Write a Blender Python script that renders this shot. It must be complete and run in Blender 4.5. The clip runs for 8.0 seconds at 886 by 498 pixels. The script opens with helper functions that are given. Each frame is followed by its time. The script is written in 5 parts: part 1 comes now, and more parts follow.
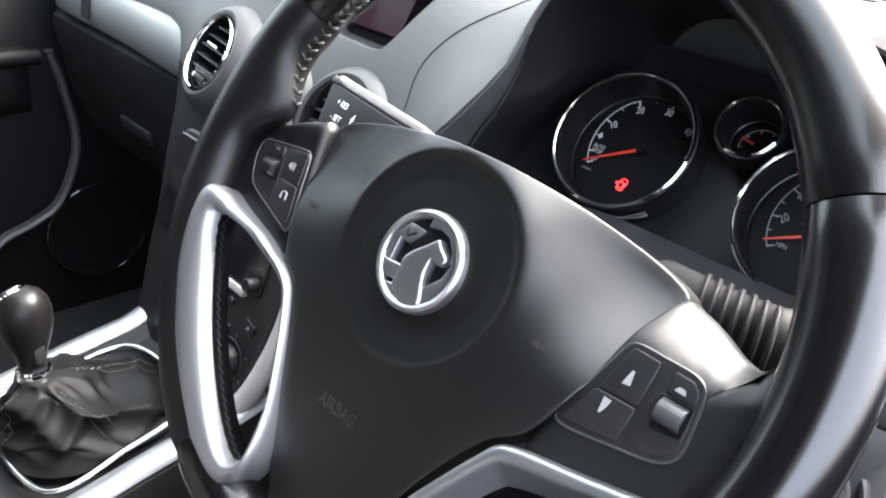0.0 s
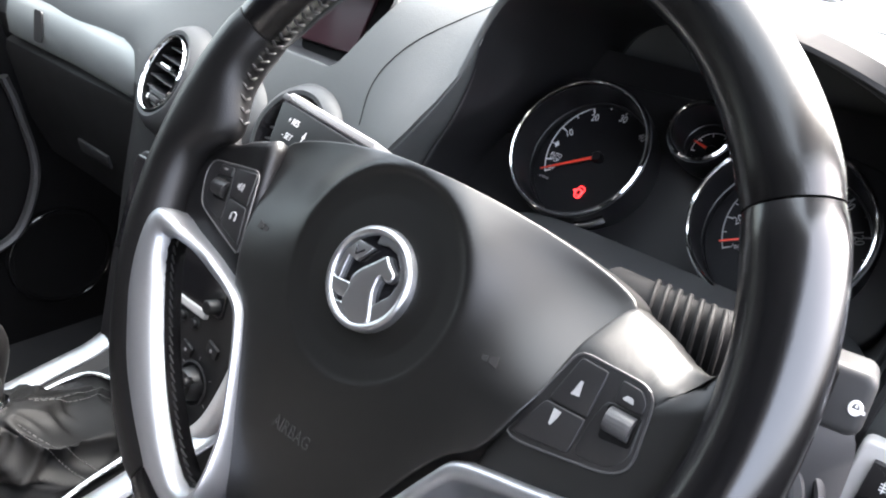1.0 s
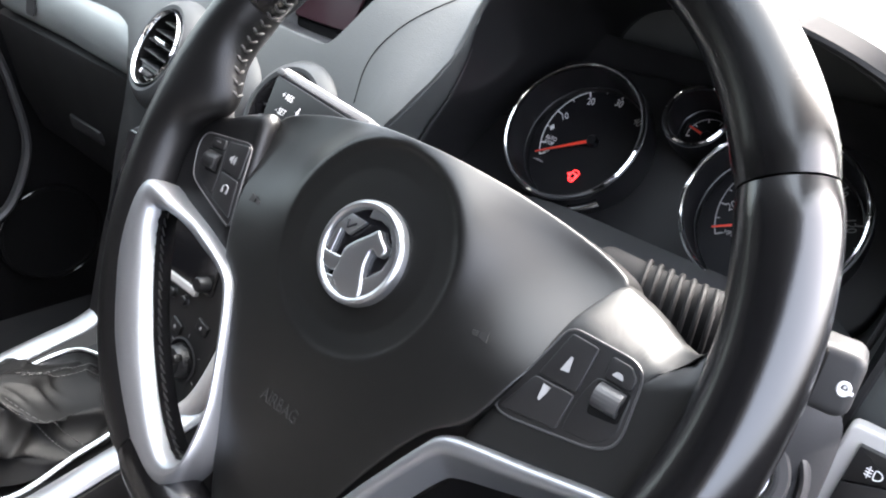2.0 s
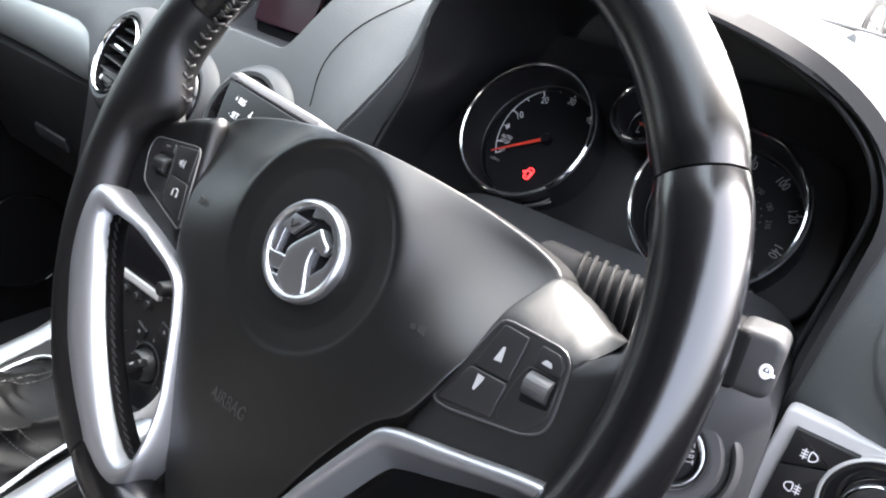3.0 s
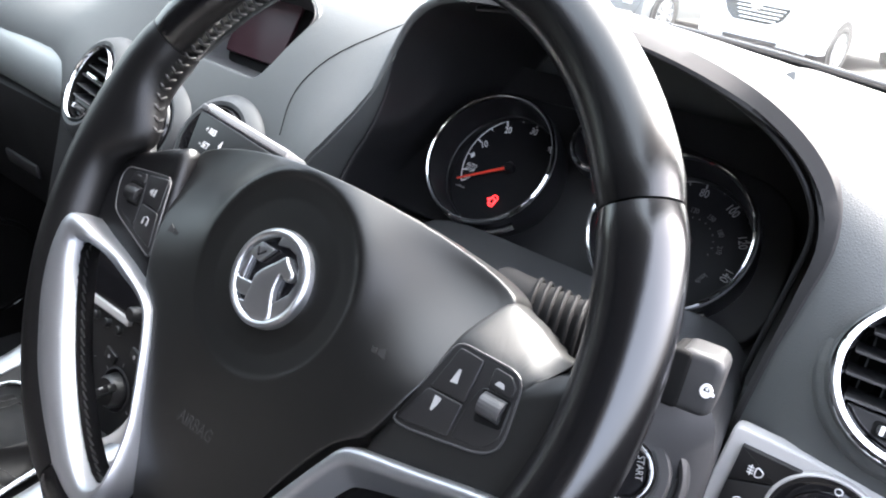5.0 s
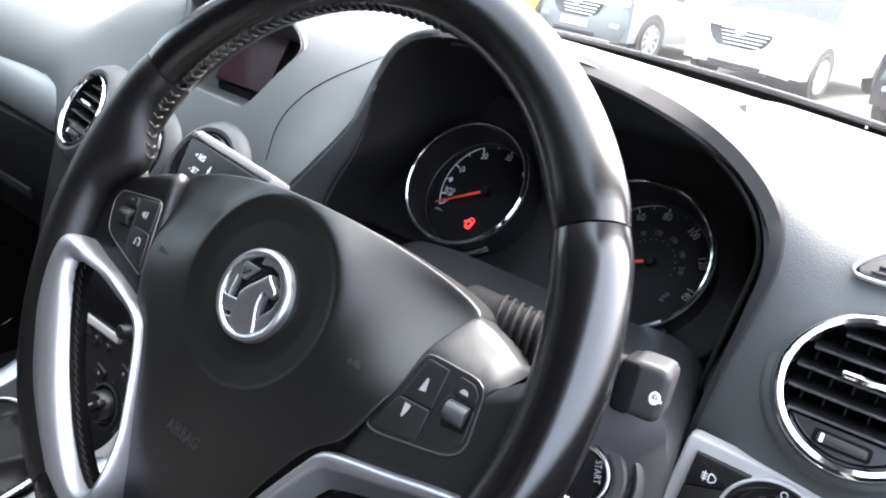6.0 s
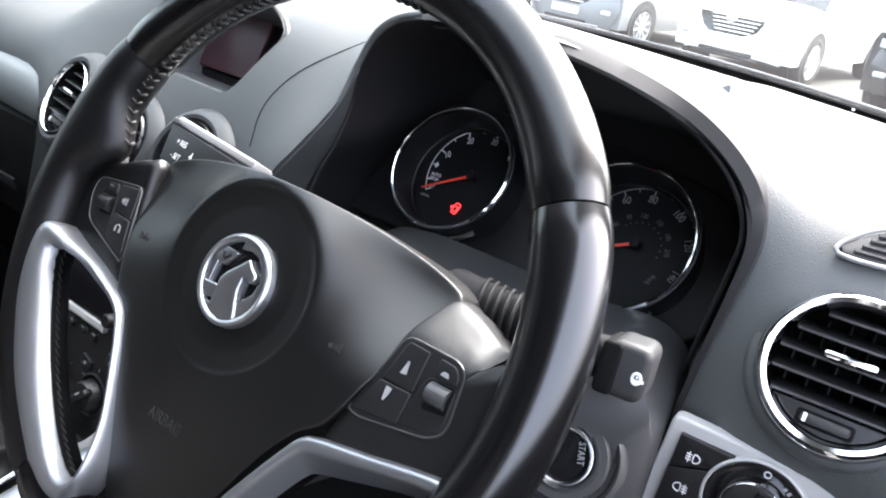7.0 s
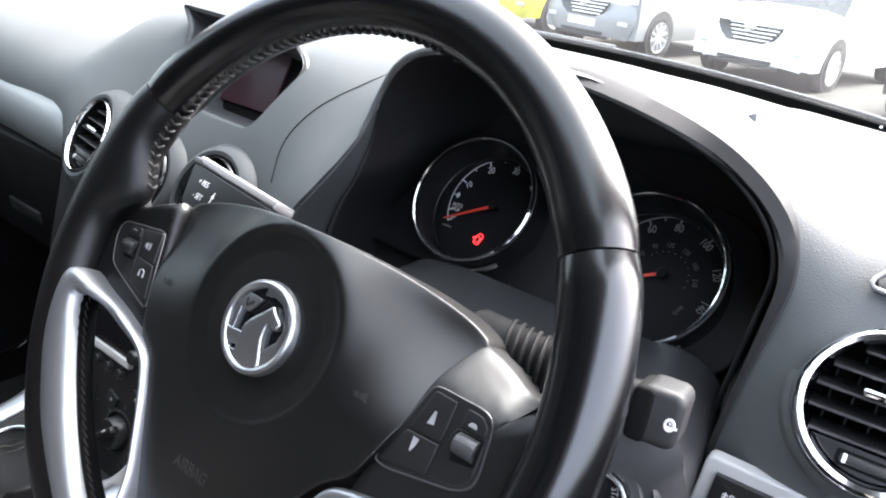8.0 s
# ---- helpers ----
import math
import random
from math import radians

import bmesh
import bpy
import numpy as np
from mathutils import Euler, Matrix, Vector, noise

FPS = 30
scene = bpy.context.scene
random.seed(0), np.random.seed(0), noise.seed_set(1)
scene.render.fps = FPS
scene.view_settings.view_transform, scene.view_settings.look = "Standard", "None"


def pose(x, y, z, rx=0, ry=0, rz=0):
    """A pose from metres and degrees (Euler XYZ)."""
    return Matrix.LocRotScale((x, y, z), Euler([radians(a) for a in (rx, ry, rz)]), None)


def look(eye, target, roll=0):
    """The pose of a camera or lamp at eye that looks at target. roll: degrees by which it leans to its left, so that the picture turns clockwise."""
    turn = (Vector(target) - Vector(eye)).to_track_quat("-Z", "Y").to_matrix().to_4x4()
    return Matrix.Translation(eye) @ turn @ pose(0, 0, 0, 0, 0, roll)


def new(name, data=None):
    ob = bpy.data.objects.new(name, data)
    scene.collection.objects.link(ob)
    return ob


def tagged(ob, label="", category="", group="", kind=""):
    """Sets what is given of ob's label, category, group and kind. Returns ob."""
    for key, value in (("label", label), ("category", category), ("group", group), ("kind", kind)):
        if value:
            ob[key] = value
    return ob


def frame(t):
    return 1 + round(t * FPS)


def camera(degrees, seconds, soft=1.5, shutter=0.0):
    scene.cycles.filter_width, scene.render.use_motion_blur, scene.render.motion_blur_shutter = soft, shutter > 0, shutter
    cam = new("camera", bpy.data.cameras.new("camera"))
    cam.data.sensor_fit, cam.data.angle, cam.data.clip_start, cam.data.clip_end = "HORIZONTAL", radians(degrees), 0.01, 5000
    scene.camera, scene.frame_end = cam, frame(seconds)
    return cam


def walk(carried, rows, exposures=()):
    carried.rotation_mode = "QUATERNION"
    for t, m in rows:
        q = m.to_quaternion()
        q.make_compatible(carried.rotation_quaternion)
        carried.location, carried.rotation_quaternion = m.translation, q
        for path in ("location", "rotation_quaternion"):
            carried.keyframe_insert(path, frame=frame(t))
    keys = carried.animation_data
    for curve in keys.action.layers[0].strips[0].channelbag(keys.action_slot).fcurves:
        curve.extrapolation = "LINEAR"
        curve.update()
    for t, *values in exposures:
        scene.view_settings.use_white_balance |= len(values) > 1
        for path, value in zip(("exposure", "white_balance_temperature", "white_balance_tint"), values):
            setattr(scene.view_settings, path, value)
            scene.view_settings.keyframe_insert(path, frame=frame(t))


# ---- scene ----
cam = camera(60.64, 8.0, soft=2.0)
EXPOSURES = [(0, 4.54, 6180, 11), (4.5, 4.46, 6080, 11), (6, 4.27, 5980, 11), (8, 4.03, 5980, 11)]
PATH = [
    (0, (0.22241, -0.23979, 1.17649), (-0.06908, 0.09735, 0.94984), 8.31),
    (0.5, (0.22687, -0.23397, 1.18082), (-0.05941, 0.11036, 0.95838), 8.12),
    (1, (0.23017, -0.22797, 1.17907), (-0.05338, 0.12096, 0.96033), 6.85),
    (2.5, (0.23381, -0.22838, 1.17107), (-0.04110, 0.12240, 0.94441), 8.88),
    (3, (0.25287, -0.22183, 1.17661), (-0.01693, 0.13583, 0.95461), 7.73),
    (3.5, (0.25037, -0.22278, 1.17567), (-0.01047, 0.14140, 0.95355), 8.61),
    (4, (0.25111, -0.22383, 1.17893), (-0.01352, 0.13894, 0.95901), 8.28),
    (4.5, (0.25626, -0.22298, 1.18063), (-0.00714, 0.14332, 0.96510), 8.27),
    (6, (0.29051, -0.24582, 1.19903), (0.02796, 0.13372, 1.00662), 8.69),
    (6.5, (0.29507, -0.24379, 1.19475), (0.03873, 0.13790, 0.99828), 9.11),
    (7, (0.29534, -0.24082, 1.19585), (0.03854, 0.13964, 0.99761), 8.40),
    (7.5, (0.29373, -0.23592, 1.20486), (0.02889, 0.14104, 1.01053), 7.06),
    (8, (0.28617, -0.23422, 1.20756), (0.01553, 0.14010, 1.01614), 6.55),
]
walk(cam, [(t, look(eye, target, roll)) for t, eye, target, roll in PATH], EXPOSURES)

# ---- world and light ----
SUN_ELEV, SUN_ROT = radians(46), radians(20)
world = bpy.data.worlds.new("sky_world")
scene.world = world
world.use_nodes = True
wn_ = world.node_tree.nodes
sky = wn_.new("ShaderNodeTexSky")
sky.sky_type, sky.sun_disc = "NISHITA", False
sky.sun_elevation, sky.sun_rotation = SUN_ELEV, SUN_ROT
sky.air_density, sky.dust_density, sky.ozone_density = 0.3, 10.0, 0.0
wn_["Background"].inputs[1].default_value = 0.15
veil = wn_.new("ShaderNodeMix")
veil.data_type = "RGBA"
veil.inputs[0].default_value = 0.20
veil.inputs[7].default_value = (6.0, 6.2, 6.35, 1)
world.node_tree.links.new(sky.outputs[0], veil.inputs[6])
world.node_tree.links.new(veil.outputs[2], wn_["Background"].inputs[0])
sun = new("sun", bpy.data.lights.new("sun", "SUN"))
sun.data.energy, sun.data.angle, sun.data.color = 0.6, radians(35), (1.0, 0.97, 0.93)
sun.matrix_world = look((0, 0, 0), (-math.sin(SUN_ROT) * math.cos(SUN_ELEV), -math.cos(SUN_ROT) * math.cos(SUN_ELEV), -math.sin(SUN_ELEV)))


# ---- geometry helpers ----
def finish(name, bm, mat, smooth=True, angle=40):
    bmesh.ops.recalc_face_normals(bm, faces=bm.faces[:])
    me = bpy.data.meshes.new(name)
    bm.to_mesh(me)
    bm.free()
    me.materials.append(mat)
    if smooth:
        me.shade_smooth()
        me.set_sharp_from_angle(angle=radians(angle))
    return me


def part(name, bm, mat, parent=None, label="", angle=40, m=None):
    """One mesh object; under a thing or a part when parent is given."""
    ob = new(name, finish(name, bm, mat, True, angle))
    if parent:
        ob.parent = parent
    if m is not None:
        ob.matrix_local = m
    if label:
        ob["label"] = label
    return ob


def thing(name, m, label, category, group="", kind=""):
    ob = new(name)
    ob.empty_display_size = 0.02
    ob.matrix_world = m
    return tagged(ob, label, category, group, kind)


def spline(pts, n, closed=False):
    """Catmull-Rom through pts, n points evenly spaced by length."""
    P = np.array(pts, float)
    k = len(P)
    out = []
    for i in range(k if closed else k - 1):
        a, b, c, d = (P[(i - 1) % k] if closed or i else 2 * P[0] - P[1]), P[i], P[(i + 1) % k], (P[(i + 2) % k] if closed or i + 2 < k else 2 * P[-1] - P[-2])
        for s in np.linspace(0, 1, 16, endpoint=False):
            out.append(0.5 * (2 * b + (c - a) * s + (2 * a - 5 * b + 4 * c - d) * s * s + (3 * b - a - 3 * c + d) * s ** 3))
    out.append(P[0] if closed else P[-1])
    out = np.array(out)
    length = np.r_[0, np.cumsum(np.linalg.norm(np.diff(out, axis=0), axis=1))]
    want = np.linspace(0, length[-1], n, endpoint=not closed)
    return np.array([[np.interp(w, length, out[:, c]) for c in range(out.shape[1])] for w in want])


def loft(rings, ring_closed=True, closed=False, caps=True, bm=None):
    bm = bm or bmesh.new()
    rows = [[bm.verts.new(tuple(map(float, p))) for p in r] for r in rings]
    n = len(rows[0])
    pairs = list(zip(rows, rows[1:])) + ([(rows[-1], rows[0])] if closed else [])
    for a, b in pairs:
        for i in range(n if ring_closed else n - 1):
            j = (i + 1) % n
            bm.faces.new((a[i], a[j], b[j], b[i]))
    if caps and ring_closed and not closed:
        bm.faces.new(rows[0])
        bm.faces.new(rows[-1][::-1])
    return bm


def sweep(path, radius, sides=10, closed=False, flat=1.0, bm=None):
    """A tube along path; radius a number or a list."""
    P = np.array(path, float)
    n = len(P)
    rad = np.ones(n) * radius
    T = np.array([P[(i + 1) % n] - P[i - 1] if closed or 0 < i < n - 1 else (P[1] - P[0] if i == 0 else P[-1] - P[-2]) for i in range(n)])
    T /= np.linalg.norm(T, axis=1)[:, None]
    up = np.array([0, 0, 1.0]) if abs(T[0][2]) < 0.9 else np.array([1.0, 0, 0])
    rings = []
    for i in range(n):
        up = up - T[i] * (up @ T[i])
        up /= np.linalg.norm(up)
        side = np.cross(T[i], up)
        rings.append([P[i] + rad[i] * (math.cos(a) * side + flat * math.sin(a) * up) for a in np.linspace(0, 2 * math.pi, sides, endpoint=False)])
    return loft(rings, True, closed, True, bm)


def prism(outline, z0, z1, bevel=0.0, seg=2, bm=None):
    """An outline in x, y raised from z0 to z1 with its upper edge rounded."""
    O = np.array(outline, float)
    c = O.mean(0)
    area = np.sum(O[:, 0] * np.roll(O[:, 1], -1) - np.roll(O[:, 0], -1) * O[:, 1])
    if area < 0:
        O = O[::-1]
    tangent = np.roll(O, -1, 0) - np.roll(O, 1, 0)
    normal = np.c_[tangent[:, 1], -tangent[:, 0]]
    normal /= np.linalg.norm(normal, axis=1)[:, None] + 1e-12
    rings = [np.c_[O, np.full(len(O), z0)]]
    steps = [(0, z1 - bevel)] + [(bevel * (1 - math.cos(a)), z1 - bevel + bevel * math.sin(a)) for a in np.linspace(0, math.pi / 2, seg + 2)[1:]] if bevel else [(0, z1)]
    for inset, z in steps:
        rings.append(np.c_[O - normal * inset, np.full(len(O), z)])
    return loft(rings, bm=bm)


def rounded(w, h, r, n=5):
    """A rectangle's outline with round corners, about the origin."""
    out = []
    for cx, cy, a0 in ((w / 2 - r, h / 2 - r, 0), (-w / 2 + r, h / 2 - r, 90), (-w / 2 + r, -h / 2 + r, 180), (w / 2 - r, -h / 2 + r, 270)):
        out += [(cx + r * math.cos(radians(a0 + 90 * i / n)), cy + r * math.sin(radians(a0 + 90 * i / n))) for i in range(n + 1)]
    return out


def fillet(pts, r=0.004, n=4):
    """A polygon with its corners rounded."""
    P = [np.array(p, float) for p in pts]
    out = []
    for i in range(len(P)):
        a, b, c = P[i - 1], P[i], P[(i + 1) % len(P)]
        d1, d2 = min(r, 0.45 * np.linalg.norm(a - b)), min(r, 0.45 * np.linalg.norm(c - b))
        s, e = b + (a - b) / np.linalg.norm(a - b) * d1, b + (c - b) / np.linalg.norm(c - b) * d2
        out += [tuple((1 - t) ** 2 * s + 2 * t * (1 - t) * b + t * t * e) for t in np.linspace(0, 1, n)]
    return out


def lathe(profile, n=64, bm=None, arc=(0, 360)):
    """A profile of (radius, z) turned about z."""
    full = arc[1] - arc[0] >= 360
    angles = np.radians(np.linspace(arc[0], arc[1], n, endpoint=not full))
    rings = [[(r * math.cos(a), r * math.sin(a), z) for r, z in profile] for a in angles]
    return loft(rings, False, full, False, bm)


def ringcircle(cx, cy, r, n=48):
    return [(cx + r * math.cos(a), cy + r * math.sin(a)) for a in np.linspace(0, 2 * math.pi, n, endpoint=False)]


def box(sx, sy, sz, bevel=0.0, at=(0, 0, 0), seg=2):
    bm = bmesh.new()
    bmesh.ops.create_cube(bm, size=1.0, matrix=Matrix.Translation(at) @ Matrix.Diagonal((sx, sy, sz, 1)))
    if bevel:
        bmesh.ops.bevel(bm, geom=bm.edges[:], offset=bevel, segments=seg, affect="EDGES", profile=0.5)
    return bm


def join(*bms):
    out = bmesh.new()
    for b in bms:
        me = bpy.data.meshes.new("tmp")
        b.to_mesh(me)
        b.free()
        out.from_mesh(me)
        bpy.data.meshes.remove(me)
    return out


def moved(bm, m):
    bmesh.ops.transform(bm, matrix=m, verts=bm.verts[:])
    return bm


def text(body, size, mat, parent, m, name="lettering", depth=0.0001, squeeze=1.0, label=""):
    cu = bpy.data.curves.new(name, "FONT")
    cu.body, cu.size, cu.extrude, cu.align_x, cu.align_y = body, size, depth, "CENTER", "CENTER"
    tmp = new("tmp_text", cu)
    bpy.context.view_layer.update()
    me = bpy.data.meshes.new_from_object(tmp.evaluated_get(bpy.context.evaluated_depsgraph_get()))
    bpy.data.objects.remove(tmp)
    me.transform(Matrix.Diagonal((squeeze, 1, 1, 1)))
    me.materials.clear()
    me.materials.append(mat)
    ob = new(name, me)
    ob.parent = parent
    ob.matrix_local = m
    if label:
        ob["label"] = label
    return ob


def frame_at(origin, tilt, turn=0.0):
    """x to the right, y up in a plane that leans back by tilt degrees, z towards the driver's seat; turn: degrees about the upright."""
    a, b = radians(tilt), radians(turn)
    u = Vector((math.cos(b), math.sin(b), 0))
    n = Vector((math.sin(b) * math.cos(a), -math.cos(b) * math.cos(a), math.sin(a)))
    v = n.cross(u)
    return Matrix(((u.x, v.x, n.x, origin[0]), (u.y, v.y, n.y, origin[1]), (u.z, v.z, n.z, origin[2]), (0, 0, 0, 1)))


def cut(ob, cutters):
    """Cuts the closed meshes out of ob for good."""
    for c in cutters:
        mod = ob.modifiers.new("cut", "BOOLEAN")
        mod.operation, mod.object, mod.solver = "DIFFERENCE", c, "EXACT"
    bpy.context.view_layer.update()
    me = bpy.data.meshes.new_from_object(ob.evaluated_get(bpy.context.evaluated_depsgraph_get()))
    ob.modifiers.clear()
    ob.data = me
    me.shade_smooth()
    me.set_sharp_from_angle(angle=radians(55))
    for c in cutters:
        bpy.data.objects.remove(c)


# ---- materials ----
def material(name, colour, rough=0.5, metal=0.0, grain=0.0, scale=300.0, bump=0.0, vary=0.1, spec=0.5, stains=0.0, coat=0.0, kind="noise", deep=0.0002):
    """Principled surface with fine grain (bump) and slow change of colour and gloss."""
    m = bpy.data.materials.new(name)
    m.use_nodes = True
    nt = m.node_tree
    b = nt.nodes["Principled BSDF"]
    b.inputs["Metallic"].default_value = metal
    b.inputs["Specular IOR Level"].default_value = spec
    b.inputs["Coat Weight"].default_value = coat
    b.inputs["Coat Roughness"].default_value = 0.06
    co = nt.nodes.new("ShaderNodeTexCoord")
    slow = nt.nodes.new("ShaderNodeTexNoise")
    slow.inputs["Scale"].default_value, slow.inputs["Detail"].default_value = 14.0, 6.0
    nt.links.new(co.outputs["Object"], slow.inputs["Vector"])
    ramp = nt.nodes.new("ShaderNodeMix")
    ramp.data_type = "RGBA"
    ramp.inputs[6].default_value = (*[c * (1 - vary) for c in colour], 1)
    ramp.inputs[7].default_value = (*[min(1, c * (1 + vary)) for c in colour], 1)
    nt.links.new(slow.outputs["Fac"], ramp.inputs[0])
    nt.links.new(ramp.outputs[2], b.inputs["Base Color"])
    rr = nt.nodes.new("ShaderNodeMapRange")
    rr.inputs[1].default_value, rr.inputs[2].default_value = 0.3, 0.7
    rr.inputs[3].default_value, rr.inputs[4].default_value = max(0.02, rough * 0.94), min(1, rough * 1.06 + stains)
    nt.links.new(slow.outputs["Fac"], rr.inputs[0])
    nt.links.new(rr.outputs[0], b.inputs["Roughness"])
    if bump:
        if kind == "leather":
            tex = nt.nodes.new("ShaderNodeTexVoronoi")
            tex.feature = "DISTANCE_TO_EDGE"
            out = tex.outputs["Distance"]
        else:
            tex = nt.nodes.new("ShaderNodeTexNoise")
            tex.inputs["Detail"].default_value = 3.0
            out = tex.outputs["Fac"]
        tex.inputs["Scale"].default_value = scale
        nt.links.new(co.outputs["Object"], tex.inputs["Vector"])
        bp = nt.nodes.new("ShaderNodeBump")
        bp.inputs["Strength"].default_value, bp.inputs["Distance"].default_value = bump, deep
        nt.links.new(out, bp.inputs["Height"])
        nt.links.new(bp.outputs[0], b.inputs["Normal"])
    return m


def glowing(name, colour, strength):
    m = bpy.data.materials.new(name)
    m.use_nodes = True
    b = m.node_tree.nodes["Principled BSDF"]
    b.inputs["Base Color"].default_value = (*colour, 1)
    b.inputs["Emission Color"].default_value = (*colour, 1)
    b.inputs["Emission Strength"].default_value = strength
    return m


def clear_glass(name, tint=(1, 1, 1), rough=0.0, mirror=0.04, haze=0.0):
    """Thin clear pane: mostly see-through, with a faint mirror and a whitish film that paints haze."""
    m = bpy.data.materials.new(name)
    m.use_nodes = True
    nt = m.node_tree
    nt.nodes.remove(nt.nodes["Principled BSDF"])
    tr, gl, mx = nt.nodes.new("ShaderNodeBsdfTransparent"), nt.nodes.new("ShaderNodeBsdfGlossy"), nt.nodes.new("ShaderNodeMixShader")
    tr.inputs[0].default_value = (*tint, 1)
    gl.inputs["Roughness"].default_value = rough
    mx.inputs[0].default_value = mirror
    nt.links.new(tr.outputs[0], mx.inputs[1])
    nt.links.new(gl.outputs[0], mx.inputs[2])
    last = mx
    # whitish film added to paint veiling glare over the view
    if haze:
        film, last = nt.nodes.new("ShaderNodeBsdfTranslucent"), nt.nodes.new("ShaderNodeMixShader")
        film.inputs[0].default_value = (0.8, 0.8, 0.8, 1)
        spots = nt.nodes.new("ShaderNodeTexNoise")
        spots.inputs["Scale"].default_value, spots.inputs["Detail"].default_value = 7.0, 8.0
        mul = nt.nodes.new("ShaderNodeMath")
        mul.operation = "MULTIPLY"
        mul.inputs[1].default_value = haze * 2
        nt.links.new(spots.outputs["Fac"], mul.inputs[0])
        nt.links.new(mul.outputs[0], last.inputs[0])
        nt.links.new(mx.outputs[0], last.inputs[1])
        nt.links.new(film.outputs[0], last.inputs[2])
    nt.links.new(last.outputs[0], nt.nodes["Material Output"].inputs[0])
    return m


LEATHER = material("black_leather", (0.0022, 0.0022, 0.0024), 0.22, scale=900, bump=0.3, kind="leather", spec=0.62)
LEATHER_GRAIN = material("grained_black_leather", (0.0030, 0.0030, 0.0032), 0.34, scale=700, bump=0.55, kind="leather", spec=0.34)
STALKTIP = material("grey_stalk_tip_plastic", (0.026, 0.026, 0.0265), 0.5, spec=0.3, scale=1200, bump=0.12)
LEATHER_WORN = material("smooth_worn_leather", (0.0036, 0.0036, 0.0040), 0.19, spec=0.8, scale=1400, bump=0.12, kind="leather")
PADPLASTIC = material("black_soft_plastic", (0.0013, 0.0014, 0.0013), 0.37, spec=0.62, scale=2200, bump=0.12)
SOFTDASH = material("grey_grained_dash_skin", (0.076, 0.080, 0.079), 0.55, spec=0.42, scale=620, bump=0.8, kind="leather", deep=0.0003)
SPOKESKIN = material("smooth_black_spoke_leather", (0.0070, 0.0072, 0.0070), 0.46, spec=0.34, scale=1400, bump=0.15, kind="leather")
LEDGE_SHADE = material("grey_ledge_shading", (0.040, 0.040, 0.044), 0.6, spec=0.25, scale=1500, bump=0.06)
COWL = material("smooth_grey_vent_cowl", (0.040, 0.042, 0.043), 0.45, spec=0.4, scale=1500, bump=0.06)
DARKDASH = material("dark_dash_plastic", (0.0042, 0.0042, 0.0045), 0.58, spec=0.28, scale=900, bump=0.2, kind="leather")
HOODLIP = material("dark_grey_hood_lip", (0.025, 0.0245, 0.0248), 0.75, spec=0.25, scale=800, bump=0.25, kind="leather")
FASCIA = material("smooth_grey_vent_bezel", (0.036, 0.038, 0.039), 0.55, spec=0.4, scale=1500, bump=0.06)
BINNACLE = material("matt_black_binnacle_plastic", (0.013, 0.013, 0.014), 0.5, scale=1500, bump=0.1)
SILVER = material("satin_silver_paint", (0.29, 0.30, 0.315), 0.36, metal=0.85, scale=3000, bump=0.02, vary=0.03)
SILVERTRIM = material("satin_grey_trim_paint", (0.46, 0.452, 0.44), 0.5, metal=0.1, spec=0.35, scale=1600, bump=0.12, vary=0.05)
SATINCHROME = material("satin_chrome", (0.72, 0.73, 0.74), 0.2, metal=1.0, vary=0.02)
EMBLEMSILVER = material("satin_emblem_silver", (0.40, 0.41, 0.42), 0.30, metal=0.95, vary=0.03)
DEEPBLACK = material("deep_matt_black", (0.004, 0.004, 0.004), 0.85, spec=0.12)
STALKRIB = material("black_ribbed_rubber", (0.0062, 0.0062, 0.0065), 0.6, spec=0.12, scale=1500, bump=0.1)
STRIPTRIM = material("satin_grey_strip_paint", (0.20, 0.214, 0.212), 0.46, metal=0.2, scale=3000, bump=0.03, vary=0.04)
CHROME = material("polished_chrome", (0.85, 0.86, 0.87), 0.08, metal=1.0, vary=0.02)
GLOSSBLACK = material("gloss_black_plastic", (0.008, 0.008, 0.009), 0.12, vary=0.05)
GAUGECUP = material("glossy_black_gauge_cup", (0.010, 0.010, 0.011), 0.3, spec=0.4, vary=0.05)
BUTTON = material("black_button_plastic", (0.0085, 0.0085, 0.009), 0.40, scale=2000, bump=0.06)
STALKGREY = material("dark_grey_stalk_plastic", (0.05, 0.05, 0.051), 0.38, scale=1800, bump=0.06)
STALKFACE = material("satin_black_stalk_face", (0.005, 0.005, 0.0053), 0.4, spec=0.25, scale=1800, bump=0.05)
SHROUD = material("grained_grey_shroud_plastic", (0.042, 0.042, 0.043), 0.5, spec=0.3, scale=900, bump=0.25, kind="leather")
STALKPALE = material("pale_grey_stalk_plastic", (0.16, 0.16, 0.162), 0.3, scale=1800, bump=0.05)
KNOBSKIN = material("black_knob_leather", (0.004, 0.004, 0.004), 0.34, scale=900, bump=0.2, kind="leather", spec=0.2)
GAITER = material("grey_gaiter_leather", (0.0055, 0.0055, 0.0055), 0.48, spec=0.12, scale=700, bump=0.3, kind="leather")
THREAD = material("grey_thread", (0.05, 0.05, 0.05), 0.8)
BLACKTHREAD = material("black_thread", (0.009, 0.009, 0.009), 0.45)
EMBOSS = material("embossed_dark_lettering", (0.024, 0.024, 0.024), 0.4)
PRINT = material("white_print", (0.75, 0.75, 0.75), 0.6, vary=0.03)
GREYPRINT = material("grey_print", (0.26, 0.26, 0.26), 0.6, vary=0.05)
DIMPRINT = material("darker_grey_print", (0.10, 0.10, 0.10), 0.6, vary=0.05)
DIALFACE = material("black_dial_face", (0.007, 0.007, 0.0082), 0.55, spec=0.18, vary=0.1)
NEEDLE = material("red_needle", (0.75, 0.06, 0.03), 0.45)
